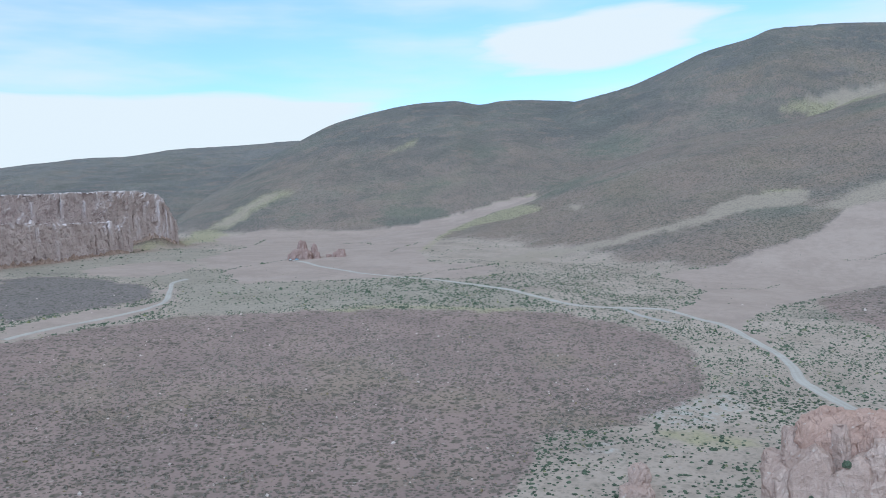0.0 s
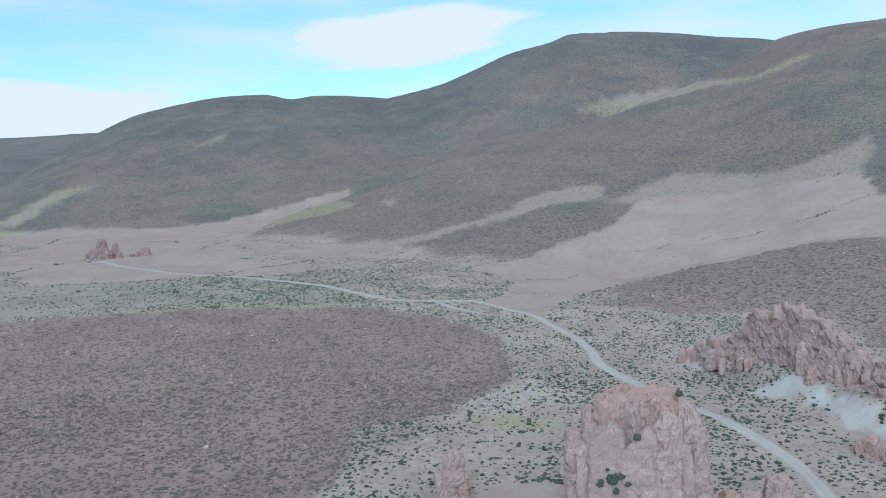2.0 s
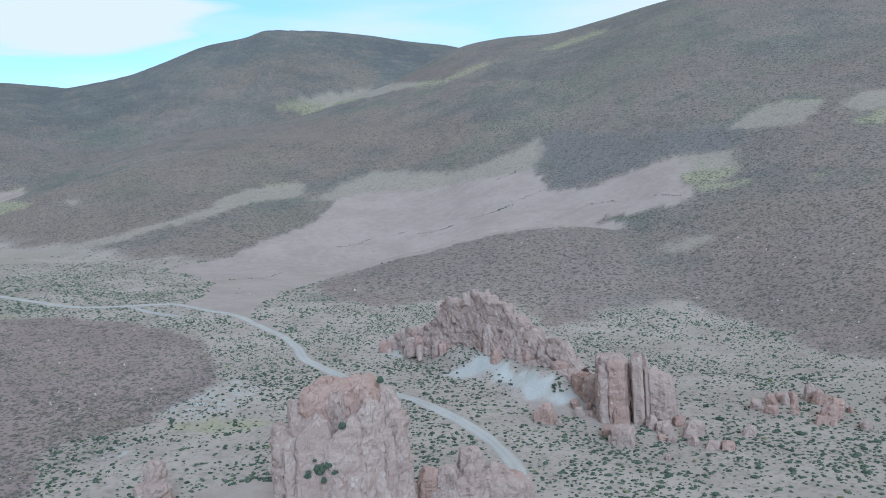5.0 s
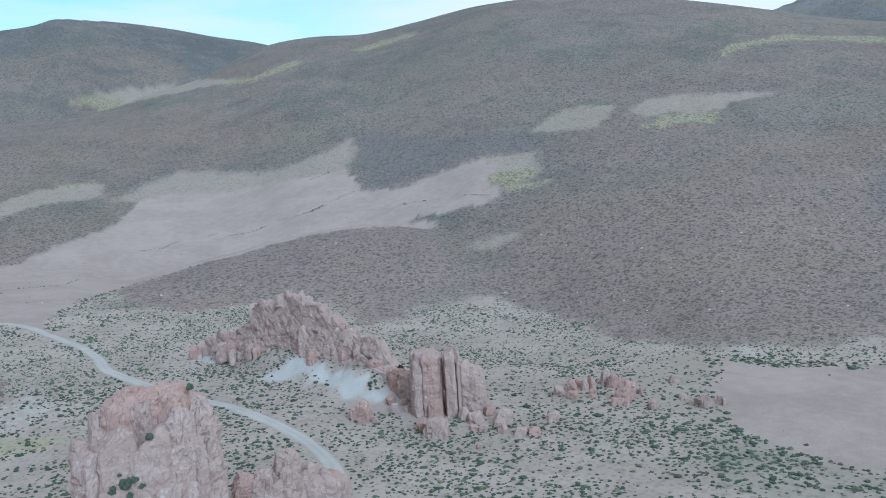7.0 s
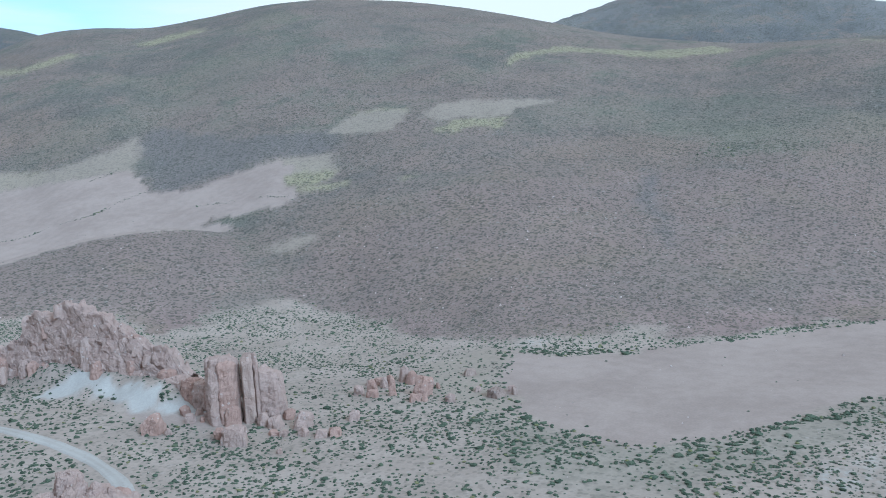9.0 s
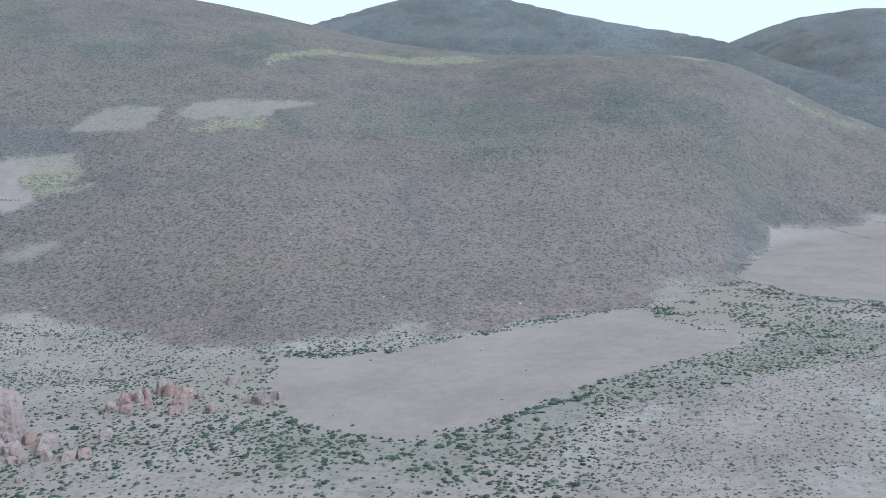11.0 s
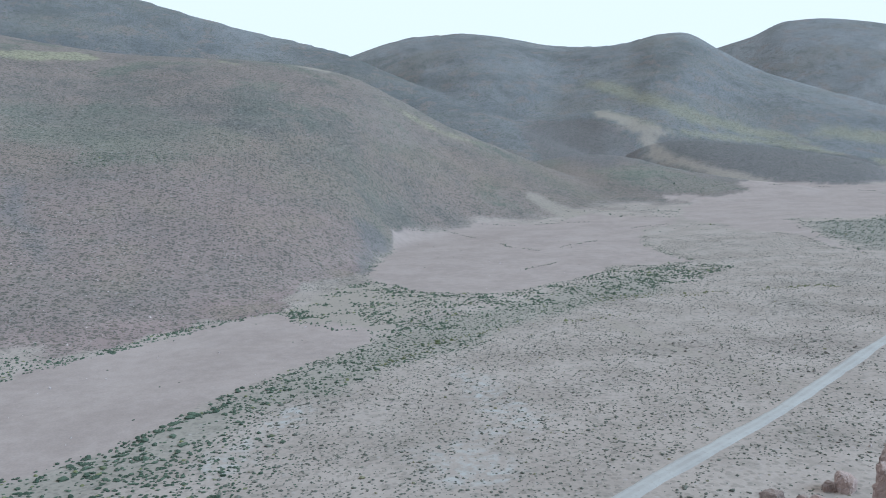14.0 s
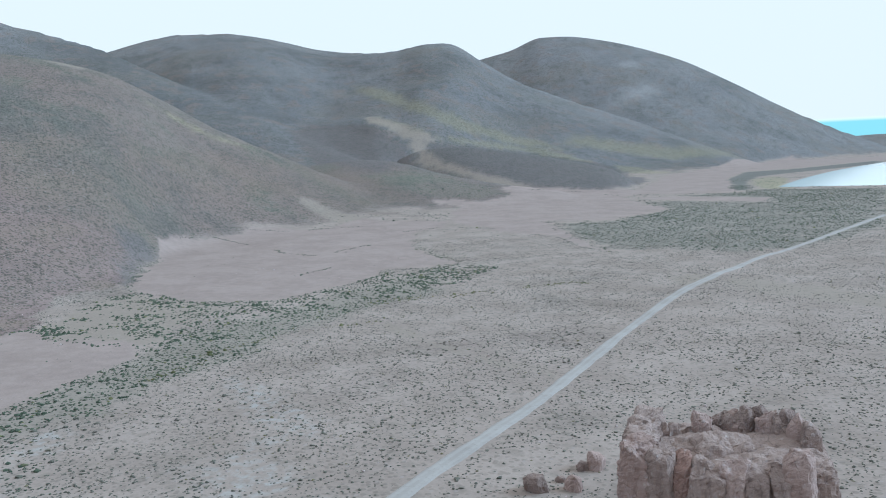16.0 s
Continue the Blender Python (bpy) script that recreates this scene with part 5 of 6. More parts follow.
# great tower beside the road
caps = []
for n in range(16):
    a = n * 2.4
    q = math.sqrt((n + 0.5) / 16)
    caps.append(("cap_block", 0.4 + 6.4 * q * math.cos(a), 1 + 5.0 * q * math.sin(a), RND.uniform(2.0, 3.8), RND.uniform(2.2, 3.8), RND.uniform(31.4, 34.4) - 3.6 * q * q * abs(math.cos(a)),
                 RND.uniform(0, 90), RED_ROCK if n % 3 else ROCK, dict(detail=0.4, taper=0.75, hard=5)))
tower = [
    ("column", -8.0, 0.5, 5.0, 11, 28.4, 8, ROCK, dict(detail=0.45, hard=6, taper=0.78)),
    ("column", -10.2, 0.0, 6.6, 14, 23.6, 3, ROCK, dict(detail=0.45, hard=8, taper=0.88)),
    ("column", -9.0, -4.5, 6.5, 8, 22.6, 8, ROCK, dict(detail=0.4, hard=8, taper=0.9, rough=0.65)),
    ("column", -5.0, -5.2, 8.5, 9, 26.8, 5, ROCK, dict(detail=0.4, hard=9, taper=0.9, rough=0.65)),
    ("column", 1.0, -6.4, 7.5, 7, 26.0, -4, ROCK, dict(detail=0.4, hard=9, taper=0.9, rough=0.65)),
    ("column", 5.4, -5.6, 6.5, 8, 28.4, 6, ROCK, dict(detail=0.4, hard=8, taper=0.86)),
    ("slab", 8.6, -6.4, 2.6, 6, 23.5, 8, ROCK, dict(detail=0.4, hard=9, taper=0.85)),
    ("column", 10.4, -2.4, 6.5, 10, 24.6, -8, ROCK, dict(detail=0.45, hard=7, taper=0.72)),
    ("column", 9.2, 3.5, 7.5, 11, 28.6, 5, ROCK, dict(detail=0.45, hard=7, taper=0.74)),
    ("core", -1.0, 1.5, 14, 13, 31.0, -6, RED_ROCK, dict(detail=0.45, hard=6, taper=0.84)),
    ("core", -2.6, 0.5, 7, 10, 32.4, 12, RED_ROCK, dict(detail=0.4, hard=5, taper=0.8)),
    ("core", 4.6, 1.0, 8, 10, 31.6, -14, RED_ROCK, dict(detail=0.4, hard=5, taper=0.8)),
]
outcrop("rock_tower", -25.5, 160, "tall pink tuff tower with pitted faces and broken crown", "rock", tower + caps)

# lower rock next to the tower
low = [("body", 2.0, 0, 22, 11, 7.6, 5, ROCK, dict(detail=0.45, hard=5, taper=0.8)),
       ("head", 1.6, 1, 6.5, 6, 12.4, 12, ROCK, dict(detail=0.4, hard=4, taper=0.8)),
       ("column", -7.6, -1, 4.5, 6, 8.9, 8, RED_ROCK, dict(detail=0.4, taper=0.8)),
       ("column", -3.6, -2, 4.4, 5, 9.6, -8, ROCK, dict(detail=0.4, taper=0.85)),
       ("block", 6.5, -1, 6, 6, 8.4, 20, ROCK, dict(detail=0.4, hard=4)),
       ("block", 10.5, 0, 5, 5, 6.6, -15, RED_ROCK, dict(detail=0.4, hard=4)),
       ("block", 13.0, 1, 3, 3, 5.4, 30, ROCK, dict(detail=0.4, hard=4))]
for n in range(6):
    low.append(("cap_block", -4 + n * 2.6, RND.uniform(-3, 1), RND.uniform(2, 3), RND.uniform(2, 3), RND.uniform(8.2, 10.2), RND.uniform(0, 90), ROCK, dict(detail=0.35, hard=4)))
outcrop("rock", -34.1, 173, "broken pink rock with a rounded head by the road", "rock", low)
outcrop("rock", -12.3, 188, "small pink rock stack on the scrub", "rock", [
    ("body", 1.0, 0, 7.4, 6, 8.2, 5, ROCK, dict(detail=0.4, hard=5)), ("head", 1.8, 0.5, 5.2, 4.5, 12.2, 20, ROCK, dict(detail=0.4, hard=4, taper=0.8)),
    ("block", -1.3, -2, 3.2, 3, 8.0, 30, ROCK, dict(detail=0.4, hard=4)), ("block", 3.8, -1.6, 3, 3, 6.2, 10, RED_ROCK, dict(detail=0.4, hard=4))])

# long rock wall
def local(az0, r0, rows, base):
    """Rows of compass angle, distance and top, as metres right of, away from and over a rock's own base."""
    cx, cy = polar(az0, r0)
    c, s = math.cos(radians(-az0)), math.sin(radians(-az0))
    out = []
    for az, r, top in rows:
        x, y = polar(az, r)
        out.append(((x - cx) * c - (y - cy) * s, (x - cx) * s + (y - cy) * c, top - base))
    return out


az0, r0 = -36.0, 290.0
root = outcrop("rock_wall", az0, r0, "long jagged pink rock wall with pale dust below", "rock", [], 3.0)
base = root.matrix_world.translation.z
line = local(az0, r0, WALL, base)
first, last = line[0], line[-1]
line = [(first[0] - 7, first[1] + 3, 1.0)] + line + [(last[0] + 4, last[1] - 3, 11.0), (last[0] + 8, last[1] - 7, 3.0)]
part("scarp", scarp([(u, v + 6.2, t - 0.5) for u, v, t in line], -4.0, 5.0, 10.0, 0.5, 5, 3.8, 2.4, 0.7, 0.5), ROCK, root)
for n, (u, v, t) in enumerate(line[1:-2]):
    # broken blocks along the crest
    for k in range(2):
        w = RND.uniform(2.8, 5.4)
        drop = RND.uniform(4, 7)
        part("crest_block", chunk(w, w * RND.uniform(0.8, 1.3), drop + RND.uniform(-1.6, 0.6), 600 + n * 3 + k, detail=0.42, hard=12, taper=0.85, rough=0.5, cuts=(0.48, 0.84), planes=20), RED_ROCK if (n + k) % 3 == 0 else ROCK, root, "",
             RND.uniform(0, 90), (u + RND.uniform(-2.2, 2.2), v + RND.uniform(6.0, 9.5), max(0.0, t - drop)))
    # low buttresses leaning on the face
    if n < 4:
        continue
    w = RND.uniform(4.5, 8.0)
    part("buttress", chunk(w, RND.uniform(5, 8), max(3, t * RND.uniform(0.4, 0.85)), 400 + n * 3, detail=0.5, hard=12, taper=0.75, rough=0.55, cuts=(0.46, 0.84), planes=22), RED_ROCK if n % 4 == 0 else ROCK, root, "", RND.uniform(-30, 30) + 35,
         (u + RND.uniform(-3, 3), v + RND.uniform(5.5, 8.0), 0))
for n in range(22):
    u, v, t = line[1 + n % 5] if n < 16 else line[10 + n % 5]
    w = RND.uniform(2.0, 4.4)
    part("block", chunk(w, w * 0.9, w * RND.uniform(0.4, 0.7) + 4.2, 470 + n, detail=0.4, hard=9, taper=0.7, cuts=(0.5, 0.86), planes=18), ROCK if n % 2 else RED_ROCK, root, "", RND.uniform(0, 90), (u + RND.uniform(-5, 6), v - (RND.uniform(0.5, 6) if n < 16 else RND.uniform(-3.5, -0.5)), 0))

low_wall = []
cx, cy = polar(-43.0, 256)
for n, (az, r, top) in enumerate(LOW_WALL):
    x, y = polar(az, r)
    c, s = math.cos(radians(43)), math.sin(radians(43))
    low_wall.append(("block", (x - cx) * c - (y - cy) * s, (x - cx) * s + (y - cy) * c, RND.uniform(4.6, 5.6), 7, top, RND.uniform(25, 50), ROCK if n % 2 else RED_ROCK, dict(detail=0.5, hard=9, taper=0.92)))
outcrop("rock_wall", -43.0, 256, "low wall of square pink rock columns", "rock", low_wall)
outcrop("rock_pillar", -45.6, 234, "split rock pillars with one pale upright slab", "rock", [
    ("block", -3.9, 2, 9.0, 8.5, 20.0, 10, ROCK, dict(detail=0.4, hard=9, taper=0.95, rough=0.8)),
    ("block", -6.7, -0.6, 3.0, 6, 18.0, 14, ROCK, dict(detail=0.4, hard=7, taper=0.85)),
    ("block", -2.2, -1.2, 5.2, 5, 19.2, -6, RED_ROCK, dict(detail=0.4, hard=9, taper=0.92, rough=0.6)),
    ("slab", 3.2, -2.0, 3.4, 6.5, 21.3, 8, SLAB_ROCK, dict(detail=0.4, hard=11, taper=0.9, rough=0.5)),
    ("slab", 5.4, -1.4, 1.7, 6, 20.4, 6, ROCK, dict(detail=0.4, hard=9, taper=0.9, rough=0.6)),
    ("block", 9.3, -0.4, 8.2, 8, 15.2, -4, ROCK, dict(detail=0.4, hard=9, taper=0.93, rough=0.8, slant=-0.4)),
    ("cap_block", 7.6, 1, 3.3, 3, 17.0, 20, ROCK, dict(detail=0.4, hard=4)),
    ("foot", -1.6, -3.4, 4.5, 3, 6.4, 0, RED_ROCK, dict(detail=0.4, hard=5)),
])

# flat-topped rock beside the plain road
mesa = [("body", 0.5, 2, 32, 23, 16.4, 3, GREY_ROCK, dict(detail=0.6, hard=9, taper=0.96)),
        ("column", -14.0, 3, 6.6, 19, 18.9, 2, GREY_ROCK, dict(detail=0.5, hard=8, taper=0.95)),
        ("column", -14.2, -8.0, 5.6, 7, 18.9, 2, ROCK, dict(detail=0.4, hard=10, taper=0.98)),
        ("column", -9.6, -8.8, 4.6, 6, 18.2, -4, GREY_ROCK, dict(detail=0.4, hard=8, taper=0.95)),
        ("column", -6.2, -8.0, 3.4, 5, 17.8, 6, RED_ROCK, dict(detail=0.4, hard=8, taper=0.95)),
        ("column", -2.0, -9.2, 6.0, 6, 17.6, 8, GREY_ROCK, dict(detail=0.4, hard=7, taper=0.82)),
        ("column", 2.6, -8.6, 4.4, 5, 18.0, -5, ROCK, dict(detail=0.4, hard=7, taper=0.85)),
        ("column", 6.8, -9.0, 4.6, 5, 15.4, -5, GREY_ROCK, dict(detail=0.4, hard=7, taper=0.85)),
        ("column", 9.8, -7.6, 3.4, 5, 17.6, 10, GREY_ROCK, dict(detail=0.4, hard=6, taper=0.85)),
        ("slab", 13.0, -6.6, 4.6, 5, 19.3, -6, ROCK, dict(detail=0.4, hard=11, taper=0.97, rough=0.7)),
        ("shelf", 0.5, 0, 13, 9, 17.5, 24, GREY_ROCK, dict(detail=0.5, hard=6, taper=0.8, slant=-0.05)),
        ("flank", 16.0, 1, 6.0, 16, 15.5, 6, GREY_ROCK, dict(detail=0.5, hard=6, taper=0.7)),
        ("flank", 18.6, -3, 4.6, 9, 9.5, 12, GREY_ROCK, dict(detail=0.5, hard=5, taper=0.6))]
for n in range(11):
    u = -4.5 + n * 1.95
    mesa.append(("rim_block", u, 11.2 - 0.05 * (u - 4) ** 2 + RND.uniform(-0.8, 0.8), RND.uniform(2.6, 4.2), RND.uniform(3, 5), RND.uniform(19.4, 20.6) + (0.9 if 4 < u < 9 else 0), RND.uniform(0, 90), GREY_ROCK if n % 3 else ROCK, dict(detail=0.4, hard=5)))
for n in range(9):
    mesa.append(("cap_block", -15 + n * 1.7, RND.uniform(2, 9), RND.uniform(2, 3.8), RND.uniform(2, 3.8), RND.uniform(17.6, 19.6), RND.uniform(0, 90), GREY_ROCK, dict(detail=0.4, hard=4)))
mesa = [(k, -15.5 + (u + 17) * 0.87, *more) for k, u, *more in mesa]
outcrop("rock_mesa", -139.7, 136, "broad flat-topped grey-pink rock with a hollow top", "rock", mesa)

# rock with the parked cars, and its small neighbours
outcrop("rock", 10.2, 704, "lone jagged red rock on the sand flat", "rock", [
    ("body", 3.5, 0, 21, 12, 55.8, 5, FAR_ROCK, dict(detail=1.0, hard=4, taper=0.7)), ("head", 4.5, 2, 11, 9, 63.3, 15, FAR_ROCK, dict(detail=1.0, hard=3.5, taper=0.55)),
    ("horn", 14.5, 1, 6, 6, 60.3, 10, FAR_ROCK, dict(detail=0.9, hard=4, taper=0.5, slant=0.3)), ("block", -5.0, -2, 7, 6, 52.3, 20, FAR_ROCK, dict(detail=0.9, hard=4, taper=0.6)),
    ("block", 9, -4, 7, 6, 54.3, 40, FAR_ROCK, dict(detail=0.9, hard=4, taper=0.7)), ("block", 17, -2, 5, 5, 52.8, 0, FAR_ROCK, dict(detail=0.9, hard=4, taper=0.7))], 2.0)
outcrop("rock", 7.3, 705, "small red rock on the sand flat", "rock", [
    ("body", 1, 0, 9, 7, 55.3, 5, FAR_ROCK, dict(detail=0.9, hard=4, taper=0.7)), ("block", -4, -1, 4, 4, 52.8, 25, FAR_ROCK, dict(detail=0.8, hard=4)), ("block", -9, 0, 5, 4, 50.8, 25, FAR_ROCK, dict(detail=0.8, hard=4))], 2.0)

# canyon cliffs across the stream
LOWER = [(44, 560, 78), (36, 620, 80), (31, 668, 82), (28.3, 718, 82.7), (26.6, 755, 83.5), (25.1, 782, 83.3), (23.4, 830, 85), (22.2, 862, 86), (21.4, 885, 82), (21.0, 905, 70)]
UPPER = [(44, 680, 102), (36, 730, 105), (31, 775, 107), (28.2, 805, 109), (25.1, 862, 114.2), (23.4, 900, 117), (21.8, 932, 119.8), (20.4, 962, 122), (19.2, 987, 119), (18.5, 1003, 104), (18.1, 1020, 90)]
for rows, label, base in ((LOWER, "lower tier of a jointed mauve-brown canyon cliff", 30.0), (UPPER, "upper tier of a jointed mauve-brown canyon cliff", 45.0)):
    root = outcrop("cliff", 25.0, 830, label, "cliff", [], 14.0)
    low_z = root.matrix_world.translation.z
    line = local(25.0, 830, rows, low_z)
    part("scarp", scarp(line, base - low_z, 9.0, 60.0, 1.0, 11 if rows is LOWER else 17, 4.6, 0.8 if rows is LOWER else 1.4, 1.7, 0.85), CLIFF, root)
    for n in range(34):
        k = RND.uniform(2.2, len(line) - 1.2)
        i, f = int(k), k % 1
        u, v, t = (line[i][j] * (1 - f) + line[i + 1][j] * f for j in range(3))
        w = RND.uniform(4, 9)
        part("pinnacle", chunk(w, w, t * RND.uniform(0.6, 1.04) + 2, 500 + n, detail=1.1, hard=5, taper=0.6), CLIFF, root, "", RND.uniform(0, 90), (u + RND.uniform(-2, 2), v - RND.uniform(2, 7), 0))
# fallen blocks along the cliff's foot
rng = np.random.default_rng(77)
rub = []
for rows, off, count in ((LOWER, 20, 900), (UPPER, 14, 500)):
    k = rng.uniform(2, len(rows) - 1.02, count)
    i, f = k.astype(int), k % 1
    q = np.array(rows)
    az, rr = q[i, 0] * (1 - f) + q[i + 1, 0] * f, q[i, 1] * (1 - f) + q[i + 1, 1] * f
    rr = rr - off * rng.uniform(0.2, 1.25, count)
    rub.append(np.stack([-np.sin(np.radians(az)) * rr, np.cos(np.radians(az)) * rr], 1))
az, rr = np.radians(rng.uniform(18.0, 22.8, 1400)), rng.uniform(0, 1, 1400)
rr = 890 + (22.8 - np.degrees(az)) * 22 + rr * 60
rub.append(np.stack([-np.sin(az) * rr, np.cos(az) * rr], 1))
RUBBLE = np.concatenate(rub)


def boulder(x, y, w, h, seed, material):
    co, f = chunk(w, w * RND.uniform(0.75, 1.0), h * 1.18, seed, detail=max(0.28, w / 12), hard=7.0, taper=0.8, rough=0.7, cuts=(0.48, 0.84), planes=18)
    ob = solid("boulder", co, f, material)
    ob.matrix_world = pose(x, y, float(ground_z(x, y)) - h * 0.24, RND.uniform(-16, 16), RND.uniform(-16, 16), RND.uniform(0, 360))
    return ob


for n, (x, y, w, h) in enumerate(WALL_BOULDERS):
    h *= 0.75
    tagged(boulder(x, y, w, h, n + 40, ROCK if n % 3 else RED_ROCK), "fallen pink boulder below the rock wall", "boulder", "boulders below the rock wall")
for n, (x, y, w, h) in enumerate(HEAP_BOULDERS):
    tagged(boulder(x, y, w, h, n + 80, RED_ROCK if n % 3 else ROCK), "reddish boulder in a low heap on the scrub", "boulder", "boulders in the heap")
for n, (x, y, w, h) in enumerate(FLAT_BOULDERS):
    tagged(boulder(x, y, w, h, n + 120, ROCK if n % 2 else GREY_ROCK), "lone weathered boulder on open ground", "boulder", "lone boulders")


# ---- scrub ----
def bushes(name, x, y, wide, tall, material, label, sides=6, seed=1):
    """Many low bushes as one mesh: each an uneven dome of leaf clumps."""
    rng = np.random.default_rng(seed)
    z = ground_z(x, y) - 0.08
    far = np.hypot(x, y) > 300
    places, faces, base = [], [], 0
    for some_, rings in ((np.nonzero(~far)[0], ((0.92, 0.0), (0.9, 0.55))), (np.nonzero(far)[0], ((1.15, 0.0),))):
        n = len(some_)
        a = np.arange(sides) / sides * 2 * np.pi
        unit = [(np.cos(a + k * 0.5) * s, np.sin(a + k * 0.5) * s, np.full(sides, h)) for k, (s, h) in enumerate(rings)]
        t = np.concatenate([np.stack(u, 1) for u in unit] + [[[0, 0, 1.0]]])
        m = len(t)
        p = np.repeat(t[None], n, 0)
        p[:, :, :2] *= rng.uniform(0.62, 1.3, (n, m, 1))
        p[:, sides:, 2] *= rng.uniform(0.65, 1.3, (n, m - sides))
        p[:, :, 0] *= (wide[some_] * rng.uniform(0.8, 1.25, n) / 2)[:, None]
        p[:, :, 1] *= (wide[some_] * rng.uniform(0.8, 1.25, n) / 2)[:, None]
        p[:, :, 2] *= tall[some_][:, None]
        turn = rng.uniform(0, 6.28, n)
        c, s = np.cos(turn)[:, None], np.sin(turn)[:, None]
        px, py = p[:, :, 0] * c - p[:, :, 1] * s, p[:, :, 0] * s + p[:, :, 1] * c
        places.append(np.stack([px + x[some_][:, None], py + y[some_][:, None], p[:, :, 2] + z[some_][:, None]], -1).reshape(-1, 3))
        f = []
        for k in range(len(rings) - 1):
            for j in range(sides):
                q, w = k * sides + j, k * sides + (j + 1) % sides
                f += [(q, w, w + sides), (q, w + sides, q + sides)]
        f += [(m - 1 - sides + j, m - 1 - sides + (j + 1) % sides, m - 1) for j in range(sides)]
        faces.append((np.array(f)[None] + (np.arange(n) * m)[:, None, None]).reshape(-1, 3) + base)
        base += n * m
    co, f = np.concatenate(places), np.concatenate(faces)
    ob = solid(name, co, f, material)
    return tagged(ob, label, "shrubs", kind="stuff")


def scatter(count, near, far, seed, first=-150, last=32):
    rng = np.random.default_rng(seed)
    r = np.sqrt(rng.uniform(near**2, far**2, count))
    az = np.radians(rng.uniform(first, last, count))
    return -np.sin(az) * r, np.cos(az) * r, r, rng


def clear_of_tracks(x, y):
    ok = np.ones(x.shape, bool)
    for wide, line in ROAD_LINES:
        for px, py in line[::2]:
            ok &= (x - px) ** 2 + (y - py) ** 2 > (wide / 2 + 1.0) ** 2
    for az, r, size in ((-25.4, 160, 13), (-34, 173, 12), (-139.7, 136, 18), (-12.3, 188, 4)):
        px, py = polar(az, r)
        ok &= (x - px) ** 2 + (y - py) ** 2 > size**2
    return ok


x, y, r, rng = scatter(420000, 140, 640, 11, -148, 31)
cov, bank = cover_at(x, y)
patch = fbm(x, y, 26, 3, 91) + fbm(x, y, 7, 2, 95) * 0.8
stony = np.maximum(cov["hill"], cov["brown"])
lee = smooth(-82, -96, np.degrees(np.arctan2(-x, y)))
density = (0.42 + 0.42 * lee) * (1 - stony) * np.clip(1 + 1.6 * patch, 0.15, 2)
density = np.maximum(density, cov["green"] * 0.4 * np.clip(1 + 1.4 * patch, 0.2, 2))
density *= 1 - 0.8 * smooth(2, 12, np.degrees(np.arctan2(-x, y))) * cov["green"]
density += 0.12 * smooth(-7, -1.5, bank) * (1 - smooth(0.2, 2.5, bank)) * np.clip(0.6 + 2.5 * patch, 0, 1.5)
density = density * (1 - smooth(0.3, 1.6, bank)) * (1 - 0.55 * smooth(380, 640, r)) + 0.0012 * (bank > 0)
density *= (1 - 0.6 * cov["wash"]) * (1 - 0.5 * cov["pale"]) * (1 - 0.95 * cov["dust"])
heap = smooth(0.02, 0.1, fbm(x, y, 11, 3, 99)) * cov["clumps"]
density = density * (1 - 0.75 * cov["clumps"]) + 0.36 * heap
chance = 420000 / (np.radians(179) / 2 * (640**2 - 140**2))
keep = (rng.uniform(0, 1, len(x)) < density / chance) & clear_of_tracks(x, y)
x, y, r = x[keep], y[keep], r[keep]
lee = lee[keep]
lush = np.maximum(np.maximum(cov["green"][keep], cov["clumps"][keep] * 1.3), smooth(-8, -1, bank[keep]))
wide = np.exp(rng.normal(0, 0.32, len(x))) * (0.78 - 0.3 * lee + 0.16 * lush + 0.3 * cov["clumps"][keep])
tall = wide * rng.uniform(0.3, 0.5, len(x))
some = lush > rng.uniform(0.2, 0.8, len(x))
fx, fy, fr, frng = scatter(130000, 620, 1500, 13)
fcov, fbank = cover_at(fx, fy)
fkeep = (frng.uniform(0, 1, len(fx)) < (0.4 * fcov["green"] * (fy < 0) + 0.28 * (1 - fcov["hill"]) * np.clip(0.7 + 2 * fbm(fx, fy, 60, 3, 93), 0, 1.4)) * (fbank < -1)) & clear_of_tracks(fx, fy) & ((fr < 1185) | (height(fx, fy) > 0.2))
fx, fy = fx[fkeep], fy[fkeep]
fw = np.exp(frng.normal(0.2, 0.3, len(fx)))
mx, my, mr, mrng = scatter(80000, 520, 1260, 14, -150, -112)
mcov, mbank = cover_at(mx, my)
mkeep = (mrng.uniform(0, 1, len(mx)) < mcov["marsh"] * np.clip(0.9 + 1.2 * fbm(mx, my, 30, 3, 94), 0.05, 1)) & clear_of_tracks(mx, my) & ((mr < 1185) | (height(mx, my) > 0.2))
mw = np.exp(mrng.normal(0.0, 0.35, int(mkeep.sum())))
bushes("shrubs", mx[mkeep], my[mkeep], mw, mw * 0.4, MARSH_SCRUB, "close grey-green shrubs of the marsh by the lake", 4, 9)
bushes("shrubs", fx, fy, fw, fw * frng.uniform(0.3, 0.5, len(fx)), GREEN_SCRUB, "distant dark shrubs thinning over the plain", 5, 5)
dry = ~some & (lee > rng.uniform(0.1, 0.9, len(x)))
dim = ~some & ~dry
bushes("shrubs", x[dim], y[dim], wide[dim], tall[dim], SCRUB, "scattered dark grey-green tola shrubs on pale soil")
bushes("shrubs", x[dry], y[dry], wide[dry], tall[dry], PALE_SCRUB, "small dry olive shrubs dotted over the open plain", 5, 6)
bushes("shrubs", x[some], y[some], wide[some], tall[some], GREEN_SCRUB, "denser dark green shrubs along the washes", 6, 2)

